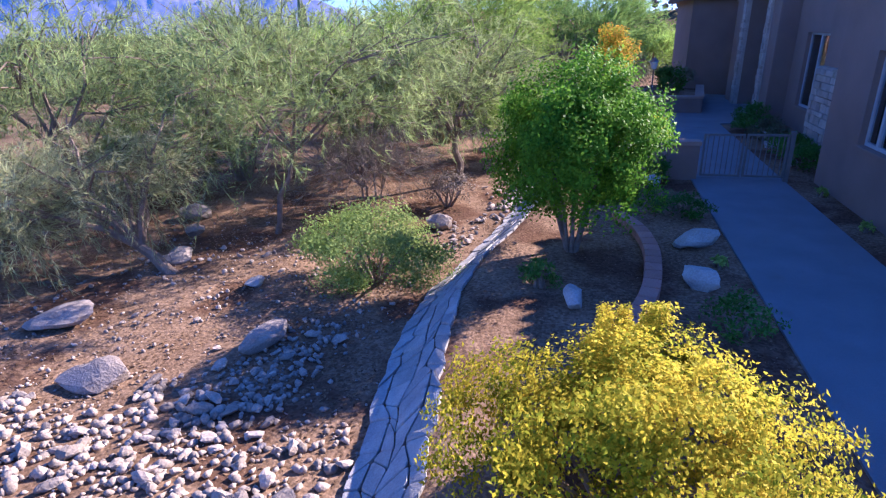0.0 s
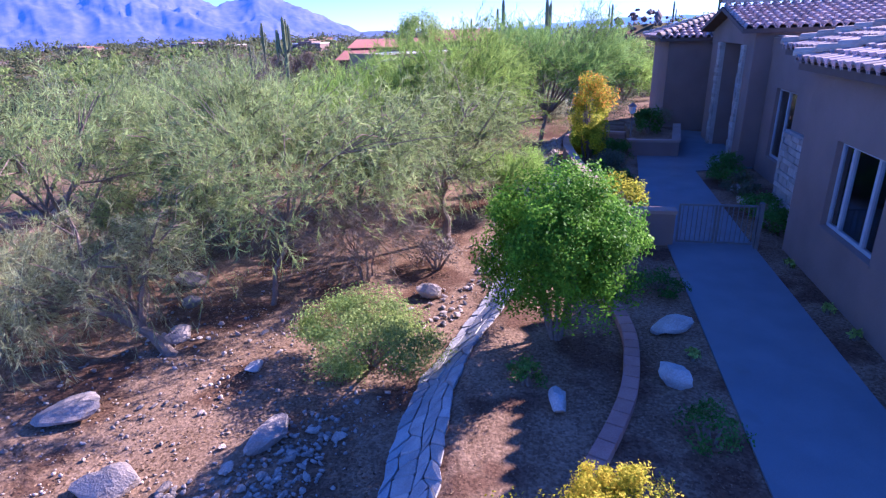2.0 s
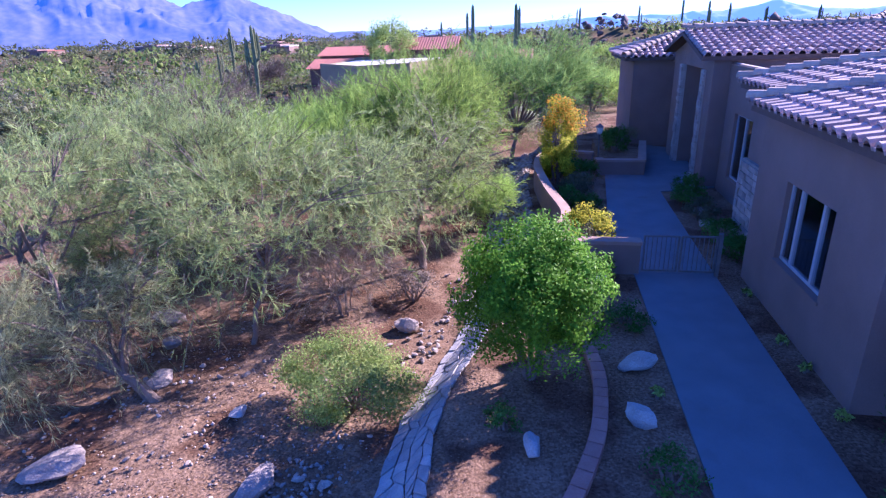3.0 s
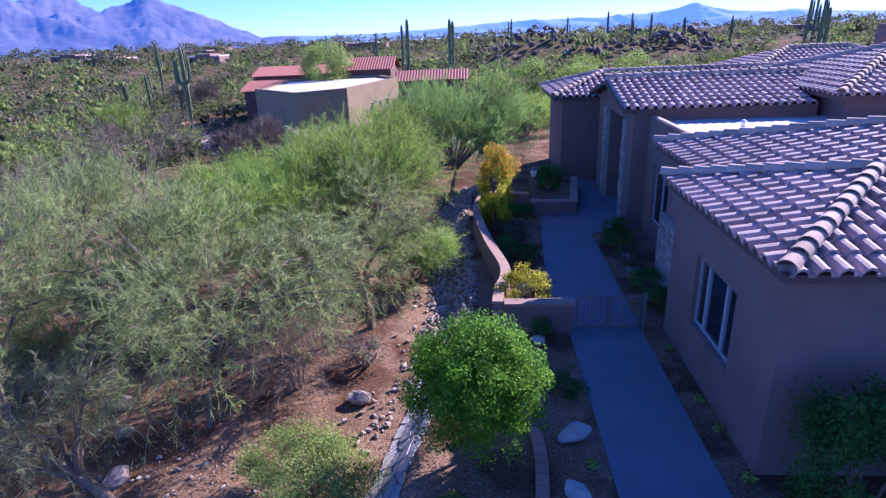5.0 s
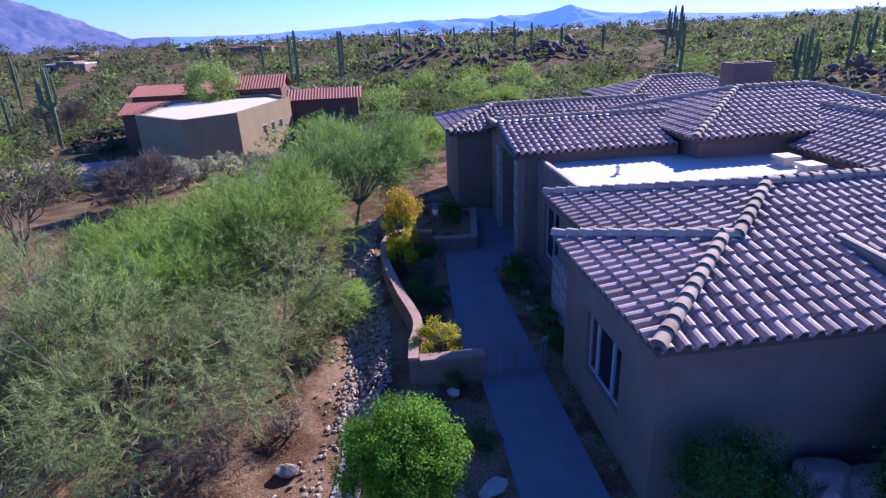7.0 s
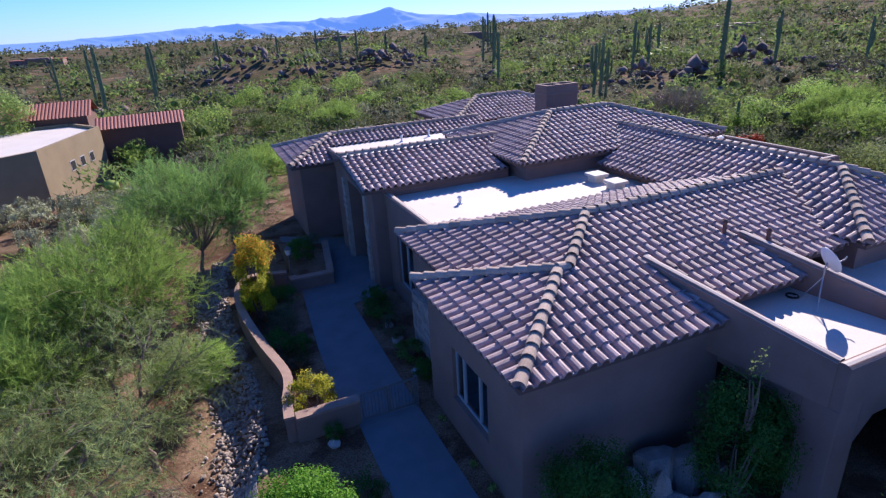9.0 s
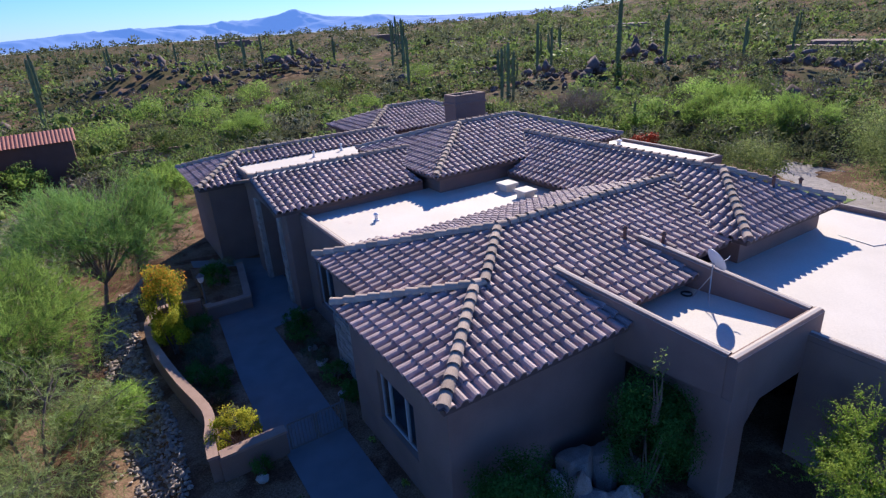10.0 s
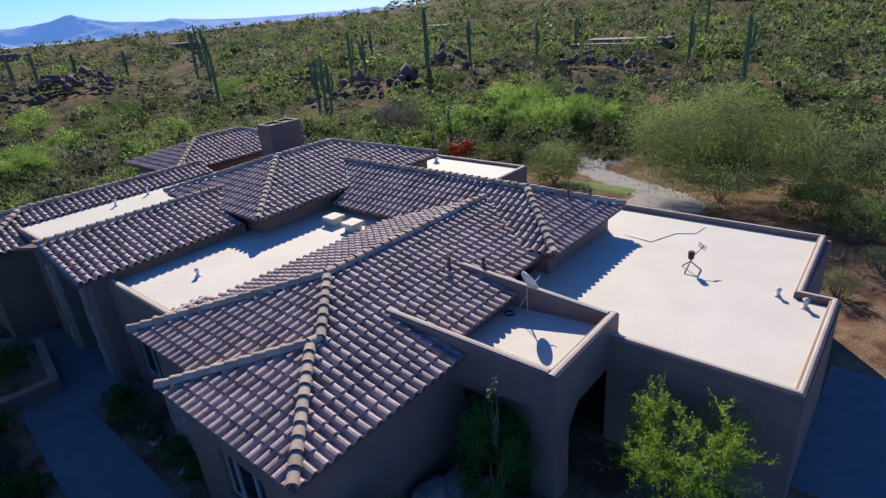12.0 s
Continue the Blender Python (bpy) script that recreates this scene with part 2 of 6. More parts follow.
def link(name, mesh, mat, parent=None, label=""):
    if mat is not None and not mesh.materials:
        mesh.materials.append(mat)
    ob = new(name, mesh)
    if parent is not None:
        ob.parent = parent
        if parent.parent is None:
            ob.matrix_parent_inverse = Matrix.Translation(-parent.location)
    if label:
        ob["label"] = label
    return ob


def part(name, bm, mat, parent=None, label="", smooth=False):
    """Links a bmesh, in world coordinates, as one mesh object."""
    me = bpy.data.meshes.new(name)
    bm.normal_update()
    bm.to_mesh(me)
    bm.free()
    if smooth:
        me.shade_smooth()
    return link(name, me, mat, parent, label)


def pymesh(name, verts, faces, mat, parent=None, label="", smooth=False):
    me = bpy.data.meshes.new(name)
    me.from_pydata([tuple(v) for v in verts], [], faces)
    me.update()
    if smooth:
        me.shade_smooth()
    return link(name, me, mat, parent, label)


def box(bm, x0, y0, z0, x1, y1, z1, bevel=0.0):
    vs = [bm.verts.new(p) for p in ((x0, y0, z0), (x1, y0, z0), (x1, y1, z0), (x0, y1, z0), (x0, y0, z1), (x1, y0, z1), (x1, y1, z1), (x0, y1, z1))]
    fs = [bm.faces.new([vs[i] for i in q]) for q in ((3, 2, 1, 0), (4, 5, 6, 7), (0, 1, 5, 4), (1, 2, 6, 5), (2, 3, 7, 6), (3, 0, 4, 7))]
    if bevel:
        es = {e for f in fs for e in f.edges}
        bmesh.ops.bevel(bm, geom=list(es), offset=bevel, segments=2, affect="EDGES", profile=0.6)
    return bm


def boxes(*rows, bevel=0.0):
    bm = bmesh.new()
    for r in rows:
        box(bm, *r, bevel=bevel)
    return bm


def prism(bm, poly, z0, z1, bevel=0.0):
    lo = [bm.verts.new((x, y, z0)) for x, y in poly]
    hi = [bm.verts.new((x, y, z1)) for x, y in poly]
    n = len(poly)
    fs = [bm.faces.new(hi), bm.faces.new(lo[::-1])]
    for i in range(n):
        fs.append(bm.faces.new((lo[i], lo[(i + 1) % n], hi[(i + 1) % n], hi[i])))
    bmesh.ops.recalc_face_normals(bm, faces=fs)
    if bevel:
        bmesh.ops.bevel(bm, geom=[e for e in fs[0].edges], offset=bevel, segments=3, affect="EDGES")
    return bm


def tube(bm, pts, radii, sides=7):
    """A tapered tube along points."""
    rings = []
    for i, p in enumerate(pts):
        p = Vector(p)
        d = (Vector(pts[min(i + 1, len(pts) - 1)]) - Vector(pts[max(i - 1, 0)])).normalized()
        a = d.cross(Vector((0.3, 0.9, 0.2))).normalized()
        b = d.cross(a)
        rings.append([bm.verts.new(p + radii[i] * (math.cos(k * math.tau / sides) * a + math.sin(k * math.tau / sides) * b)) for k in range(sides)])
    for r0, r1 in zip(rings, rings[1:]):
        for k in range(sides):
            bm.faces.new((r0[k], r0[(k + 1) % sides], r1[(k + 1) % sides], r1[k]))
    bm.faces.new(rings[-1])
    bm.faces.new(rings[0][::-1])
    return bm


def smoothstep(a, b, x):
    t = np.clip((x - a) / (b - a), 0, 1)
    return t * t * (3 - 2 * t)

# ---- ground ----
# the paved channel's middle line: y, x
CHANNEL_Y = [-8, 4.0, 5.5, 7.0, 8.2, 9.6, 10.8, 13.4, 15.5, 17.5, 21.0, 25.0, 28.0, 31.0]
CHANNEL_X = [-0.3, -0.75, -1.0, -1.15, -1.05, -0.75, -0.55, -0.20, -0.05, -0.17, -0.45, -0.35, 0.3, 1.2]


def channel_x(y):
    return np.interp(y, CHANNEL_Y, CHANNEL_X)


def bumps(x, y):
    z = 0.0 * x
    for k, (a, b, h) in enumerate(((0.9, 0.7, 0.03), (0.33, 0.41, 0.07), (2.3, 1.9, 0.012))):
        z = z + h * np.sin(a * x + 1.3 * k + 0.8 * np.sin(b * y + k)) * np.cos(b * y - 0.7 * k + 0.6 * np.sin(a * 0.7 * x))
    return z


# knolls and hills: x, y, radius x, radius y, height
HILLS = [(43, 122, 15, 10, 3.0), (12, 128, 15, 10, 5.6), (26, 116, 14, 8, 1.6), (78, 64, 13, 10, 2.6), (81, 40, 14, 9, 2.4),
         (430, 300, 115, 95, 18), (500, 130, 160, 95, 52), (590, -60, 190, 150, 75), (60, 66, 9, 7, 1.6), (100, 175, 60, 40, 2.6)]


def ground_z(x, y):
    x, y = np.asarray(x, float), np.asarray(y, float)
    s = x - channel_x(y)
    side = smoothstep(-0.45, 0.50, s)                 # 0 in the wash, 1 in the yard
    wash = -0.60 - 0.02 * np.clip(-x - 1, 0, 30) + bumps(x, y) * smoothstep(0.2, 2.0, -s)
    near = wash * (1 - side) + 0.0 * side
    far = -0.7 - 1.2 * smoothstep(18, 60, y) * smoothstep(8, -10, x) + 2.2 * bumps(0.4 * x, 0.4 * y)
    dist = np.maximum(np.maximum(-12 - x, x - 30), np.maximum(-14 - y, y - 36))
    w = smoothstep(0.0, 14.0, dist)
    far = far - 0.012 * np.clip(np.hypot(x, y) - 700, 0, None) * smoothstep(60, 20, np.degrees(np.arctan2(x, y)))
    z = near * (1 - w) + far * w
    rise = 0.0 * x
    for hx, hy, rx, ry, h in HILLS:
        q = ((x - hx) / rx) ** 2 + ((y - hy) / ry) ** 2
        rise = rise + h * np.exp(-q)
    return z + w * rise * (1 + 0.18 * np.sin(x * 0.13 + 2 * np.sin(y * 0.09)) * np.cos(y * 0.15))


def gz(x, y):
    return float(ground_z(x, y))


def axis(lo, hi, step, reach, grow=1.13):
    a = list(np.arange(lo, hi, step))
    out, d, p = [], step, a[-1]
    while p < reach:
        d *= grow
        p += d
        out.append(p)
    back, d, p = [], step, a[0]
    while p > -reach:
        d *= grow
        p -= d
        back.append(p)
    return np.array(back[::-1] + a + out)


gx, gy = axis(-9, 5, 0.13, 3800), axis(1, 26, 0.16, 3800)
X, Y = np.meshgrid(gx, gy)
Z = ground_z(X, Y)
nx, ny = len(gx), len(gy)
quads = [(j * nx + i, j * nx + i + 1, (j + 1) * nx + i + 1, (j + 1) * nx + i) for j in range(ny - 1) for i in range(nx - 1)]
ground = pymesh("ground", np.stack([X.ravel(), Y.ravel(), Z.ravel()], 1), quads, M["soil"], smooth=True)
tagged(ground, "reddish desert soil with gravel and leaf litter", "ground", kind="structure")

# paved walk and entry court
walkway = part("path", boxes((2.75, -9.0, -0.12, 4.50, 13.05, 0.03)), M["concrete"])
tagged(walkway, "smooth grey concrete front walk in shade", "path", kind="structure")
bm = bmesh.new()
prism(bm, [(2.45, 13.056), (4.50, 13.056), (4.58, 20.0), (6.45, 20.6), (6.45, 27.4), (3.2, 29.5), (3.0, 22.4), (2.62, 17.5)], -0.12, 0.034)
court = part("pavement", bm, M["concrete"])
tagged(court, "grey concrete entry court behind the gate", "pavement", kind="structure")
drive = part("road", boxes((14.2, -14.0, -0.1, 20.4, 0.84, 0.025)), M["concrete"])
tagged(drive, "grey concrete driveway beside the garage", "driveway", kind="structure")

# ---- the house ----
house = thing("house", (5, 8, 0), "tan stucco house with brown barrel-tile roofs and white flat roofs", "house")
S = 0.2615


def wall(rows, label="", mat="stucco", bevel=0.0):
    for r in rows:
        part("wall", boxes(r, bevel=bevel), M[mat], house, label)


def pierced_wall(x0, x1, ys, zs, label=""):
    """One wall that faces -x with an opening in its middle cell."""
    bm = bmesh.new()
    grid = [[[bm.verts.new((x, y, z)) for z in zs] for y in ys] for x in (x0, x1)]
    for j in range(3):
        for k in range(3):
            if (j, k) != (1, 1):
                for s in (0, 1):
                    bm.faces.new((grid[s][j][k], grid[s][j + 1][k], grid[s][j + 1][k + 1], grid[s][j][k + 1]))
    ring = [(0, 0), (1, 0), (2, 0), (3, 0), (3, 1), (3, 2), (3, 3), (2, 3), (1, 3), (0, 3), (0, 2), (0, 1)]
    hole = [(1, 1), (2, 1), (2, 2), (1, 2)]
    for loop in (ring, hole):
        for (a, b), (c, d) in zip(loop, loop[1:] + loop[:1]):
            bm.faces.new((grid[0][a][b], grid[0][c][d], grid[1][c][d], grid[1][a][b]))
    bmesh.ops.recalc_face_normals(bm, faces=bm.faces[:])
    return part("wall", bm, M["stucco"], house, label)


# west wing: walls with the window opening
pierced_wall(5.05, 5.30, (8.15, 9.66, 11.55, 13.05), (-0.3, 1.05, 2.56, 3.70), "tan stucco wall with a three-part window")
wall([(5.30, 8.15, -0.3, 10.35, 8.40, 3.72)])
wall([(5.30, 12.80, -0.3, 6.1, 13.05, 3.70)])
wall([(5.85, 13.05, -0.3, 6.10, 16.15, 3.86)])
wall([(6.10, 15.9, -0.3, 8.0, 16.15, 3.86)])
# solid near-black core, added so that the windows look into darkness
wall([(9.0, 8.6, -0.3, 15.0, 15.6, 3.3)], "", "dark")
pierced_wall(6.45, 6.70, (16.15, 17.9, 19.6, 20.55), (-0.3, 0.65, 2.65, 3.8))


def window(x, y0, y1, z0, z1, bars, depth=0.10):
    """A window in a wall that faces -x."""
    w = link("window", bpy.data.meshes.new("window"), None, house)
    bm = bmesh.new()
    t = 0.06
    for r in ((x + depth, y0, z0, x + depth + 0.06, y1, z0 + t), (x + depth, y0, z1 - t, x + depth + 0.06, y1, z1),
              (x + depth, y0, z0 + t, x + depth + 0.06, y0 + t, z1 - t), (x + depth, y1 - t, z0 + t, x + depth + 0.06, y1, z1 - t)):
        box(bm, *r)
    for b in bars:
        box(bm, x + depth - 0.01, b - 0.04, z0 + t, x + depth + 0.06, b + 0.04, z1 - t)
    part("window_frame", bm, M["frame"], w, "light grey metal window frame")
    part("window_sill", boxes((x - 0.03, y0 - 0.05, z0 - 0.06, x + depth - 0.002, y1 + 0.05, z0 - 0.004), bevel=0.01), M["stucco"], w)
    edges = [y0 + t] + list(bars) + [y1 - t]
    for a, b in zip(edges, edges[1:]):
        pane = part("pane", boxes((x + depth + 0.025, a + 0.0, z0 + t, x + depth + 0.031, b, z1 - t)), M["glass"], w)
        pane.visible_shadow = False


window(5.05, 9.66, 11.55, 1.05, 2.56, (10.22, 11.08))
window(6.45, 17.9, 19.6, 0.65, 2.65, (18.75,))
# near-black walls behind both windows: the dimness of unlit rooms is painted on
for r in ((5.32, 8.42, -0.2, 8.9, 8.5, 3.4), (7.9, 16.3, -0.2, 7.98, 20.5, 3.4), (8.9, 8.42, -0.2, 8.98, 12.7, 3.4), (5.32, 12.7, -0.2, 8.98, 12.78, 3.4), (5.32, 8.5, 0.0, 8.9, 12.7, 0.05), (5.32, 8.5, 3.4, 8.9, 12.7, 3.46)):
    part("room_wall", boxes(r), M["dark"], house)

# porch with gable front
wall([(5.95, 20.7, -0.3, 6.6, 21.9, 4.3), (5.95, 24.74, -0.3, 6.6, 26.5, 4.3), (5.95, 21.9, 3.8, 6.6, 24.74, 4.3)], "tan stucco porch front with tall opening", bevel=0.03)
bm = bmesh.new()
vs = [bm.verts.new(p) for p in ((5.95, 20.7, 4.3), (5.95, 26.5, 4.3), (5.95, 23.6, 4.93), (6.6, 20.7, 4.3), (6.6, 26.5, 4.3), (6.6, 23.6, 4.93))]
for q in ((0, 2, 1), (3, 4, 5), (0, 3, 5, 2), (2, 5, 4, 1), (1, 4, 3, 0)):
    bm.faces.new([vs[i] for i in q])
part("gable", bm, M["stucco"], house)
wall([(6.6, 20.7, -0.3, 12.0, 20.95, 4.28), (6.6, 26.2, -0.3, 12.0, 26.5, 4.28), (9.0, 20.95, -0.3, 9.2, 26.2, 4.28)])
door = part("door", boxes((8.9, 22.6, 0.03, 8.98, 24.6, 2.6), bevel=0.01), M["wood"], house, "dark wooden entry door")
# raised middle block, east blocks
wall([(12.25, 19.7, -0.3, 22.3, 19.95, 4.62), (12.25, 19.95, -0.3, 12.5, 26.5, 4.62), (12.25, 26.5, -0.3, 22.3, 26.75, 4.62), (22.05, 19.95, -0.3, 22.3, 26.5, 4.62)])
wall([(15.85, 8.75, -0.3, 20.4, 9.0, 4.18), (15.85, 9.0, -0.3, 16.1, 19.7, 4.18), (20.15, 9.0, -0.3, 20.4, 19.7, 4.18)])
wall([(4.55, 28.15, -0.3, 4.8, 32.9, 3.9), (4.8, 28.15, -0.3, 16.0, 28.4, 3.9), (4.8, 32.65, -0.3, 16.0, 32.9, 3.9), (15.75, 28.4, -0.3, 16.0, 32.65, 3.9)])


def flat_roof(x0, y0, x1, y1, z, label="white coated flat roof"):
    r = part("flat_roof", boxes((x0, y0, z - 0.15, x1, y1, z)), M["roofwhite"], house, label)
    return r


def parapet(pts, z0, z1, t=0.25, z1_end=None, closed=False):
    """A rounded wall along points in plan."""
    n = len(pts)
    bm = bmesh.new()
    rows = []
    prof = [(-t / 2, 0), (-t / 2, 0.86), (-t / 2 + 0.05, 0.97), (0, 1.0), (t / 2 - 0.05, 0.97), (t / 2, 0.86), (t / 2, 0)]
    P = [Vector((*p, 0)) for p in pts]
    for i, p in enumerate(P):
        a = (p - P[i - 1]).normalized() if i or closed else None
        b = (P[(i + 1) % n] - p).normalized() if i < n - 1 or closed else None
        d1 = a or b
        d2 = b or a
        n1, n2 = Vector((-d1.y, d1.x, 0)), Vector((-d2.y, d2.x, 0))
        m = (n1 + n2) / (1 + n1.dot(n2))
        top = z1 if z1_end is None else z1 + (z1_end - z1) * i / (n - 1)
        rows.append([bm.verts.new(p + m * o + Vector((0, 0, z0 + (top - z0 if h > 0.5 else 0) - (0.0 if h < 0.5 else (1 - h) * 0.35)))) for o, h in prof])
    for i in range(n if closed else n - 1):
        r0, r1 = rows[i], rows[(i + 1) % n]
        for k in range(len(prof)):
            kk = (k + 1) % len(prof)
            bm.faces.new((r0[k], r0[kk], r1[kk], r1[k]))
    if not closed:
        bm.faces.new(rows[0][::-1])
        bm.faces.new(rows[-1])
    bmesh.ops.recalc_face_normals(bm, faces=bm.faces[:])
    wall_part = part("parapet", bm, M["stucco"], house)
    # pale coating on the crown
    bm = bmesh.new()
    rows = []
    crown = [(-t / 2 - 0.004, -0.055), (-t / 2 + 0.05, -0.012), (0, 0.006), (t / 2 - 0.05, -0.012), (t / 2 + 0.004, -0.055)]
    for i, p in enumerate(P):
        a = (p - P[i - 1]).normalized() if i or closed else None
        b = (P[(i + 1) % n] - p).normalized() if i < n - 1 or closed else None
        d1, d2 = a or b, b or a
        n1, n2 = Vector((-d1.y, d1.x, 0)), Vector((-d2.y, d2.x, 0))
        m = (n1 + n2) / (1 + n1.dot(n2))
        top = z1 if z1_end is None else z1 + (z1_end - z1) * i / (n - 1)
        rows.append([bm.verts.new(p + m * o + Vector((0, 0, top + h))) for o, h in crown])
    for r0, r1 in zip(rows, rows[1:]):
        for k in range(len(crown) - 1):
            bm.faces.new((r0[k], r0[k + 1], r1[k + 1], r1[k]))
    bmesh.ops.recalc_face_normals(bm, faces=bm.faces[:])
    part("coping", bm, M["coping"], wall_part, "pale coated coping")
    return wall_part


# courtyard flat roof
flat_roof(6.58, 15.4, 15.84, 20.69, 3.86)
parapet([(6.58, 20.69), (6.58, 16.25), (7.75, 16.25), (7.9, 15.8), (8.6, 15.8)], 3.6, 4.08)
# flat roof between the porch and the far wing
flat_roof(6.3, 26.2, 15.7, 29.5, 4.37)
parapet([(6.3, 26.45), (6.3, 29.35)], 3.7, 4.45, 0.2)
# box over the side entry
flat_roof(10.48, 5.56, 13.5, 9.2, 3.50)
parapet([(9.72, 10.1), (10.45, 5.62)], 2.85, 4.56, 0.26, 3.90)
parapet([(10.34, 5.5), (13.75, 5.5)], 2.85, 3.898, 0.26)
parapet([(13.62, 5.62), (13.0, 10.1)], 2.85, 3.90, 0.26, 4.56)
wall([(10.32, 5.37, -0.3, 11.0, 6.1, 2.86)], "square stucco pier of the side entry", bevel=0.02)
wall([(11.0, 5.37, 2.45, 13.85, 5.63, 2.86), (10.32, 6.1, 2.45, 10.58, 8.15, 2.86)])
for a, b, c, vert in ((11.0, 11.45, 5.37, 0), (6.1, 6.5, 10.32, 1)):
    bm = bmesh.new()
    q = [(a, 1.95), (a, 2.448), (b, 2.448)]
    lo = [bm.verts.new((p, c, z) if not vert else (c, p, z)) for p, z in q]
    hi = [bm.verts.new((p, c + 0.26, z) if not vert else (c + 0.26, p, z)) for p, z in q]
    bm.faces.new(lo), bm.faces.new(hi[::-1])
    for i in range(3):
        bm.faces.new((lo[i], hi[i], hi[(i + 1) % 3], lo[(i + 1) % 3]))
    bmesh.ops.recalc_face_normals(bm, faces=bm.faces[:])
    part("corbel", bm, M["stucco"], house)
# garage wing
GZ = 3.30
flat_roof(13.3, 1.1, 18.0, 9.3, GZ)
flat_roof(18.0, 1.9, 22.95, 9.5, GZ)
wall([(13.15, 0.85, -0.3, 13.4, 5.4, GZ), (13.4, 0.85, -0.3, 18.2, 1.1, GZ), (18.0, 1.1, -0.3, 18.25, 1.75, GZ), (18.2, 1.75, -0.3, 23.05, 2.0, GZ), (22.8, 2.0, -0.3, 23.05, 9.6, GZ), (20.4, 9.35, -0.3, 22.8, 9.6, GZ)])
parapet([(13.28, 5.55), (13.28, 0.98), (18.2, 1.0), (18.2, 1.88), (22.92, 2.0), (22.92, 9.6), (20.5, 9.6)], GZ - 0.1, GZ + 0.20, 0.22)
# north-east flat roof
flat_roof(20.4, 15.2, 24.5, 27.0, 3.93)
wall([(24.36, 15.05, -0.3, 24.6, 27.1, 3.75), (20.4, 15.05, -0.3, 24.36, 15.29, 3.75)])
parapet([(20.5, 15.15), (24.48, 15.15), (24.48, 27.0), (22.0, 27.0)], 3.65, 4.07, 0.24)
# stone-clad corner by the front window and porch piers
def ledge_stones(x, y0, y1, z0, z1, seed):
    rng = random.Random(seed)
    c = part("stone_cladding", boxes((x + 0.03, y0, z0, x + 0.16, y1, z1)), M["ladder"], house, "stacked ledge stone facing")
    z = z0
    while z < z1 - 0.05:
        h = min(rng.uniform(0.10, 0.2), z1 - z)
        y = y0
        while y < y1 - 0.04:
            w = min(rng.uniform(0.18, 0.42), y1 - y)
            part("stone", boxes((x - rng.uniform(0.0, 0.035), y + 0.008, z + 0.008, x + 0.04, y + w - 0.008, z + h - 0.008)), M["ladder"], c)
            y += w
        z += h


ledge_stones(5.72, 14.6, 16.2, 0.0, 2.0, 3)
ledge_stones(5.88, 21.5, 21.92, 0.0, 3.8, 4)
ledge_stones(5.88, 24.72, 25.14, 0.0, 3.8, 5)
# chimney
ch = part("chimney", boxes((18.0, 26.95, 3.5, 20.05, 28.1, 6.45), (17.95, 26.9, 6.02, 20.1, 28.15, 6.16), bevel=0.02), M["stucco"], house, "broad brown stucco chimney")
part("chimney_cap", boxes((18.0, 26.95, 6.454, 20.05, 27.13, 6.57), (18.0, 27.92, 6.454, 20.05, 28.1, 6.57), (18.0, 27.132, 6.454, 18.2, 27.918, 6.568), (19.0, 27.132, 6.454, 19.12, 27.918, 6.568), (19.85, 27.132, 6.454, 20.05, 27.918, 6.568)), M["stucco"], ch, "stucco rim round two black flue plates")
# no holes here: black plates on the solid top paint the flues' inner shade
part("flue", boxes((18.22, 27.15, 6.454, 18.98, 27.9, 6.47), (19.14, 27.15, 6.454, 19.83, 27.9, 6.47)), M["black"], ch, "black plate painted as a shaded flue opening")

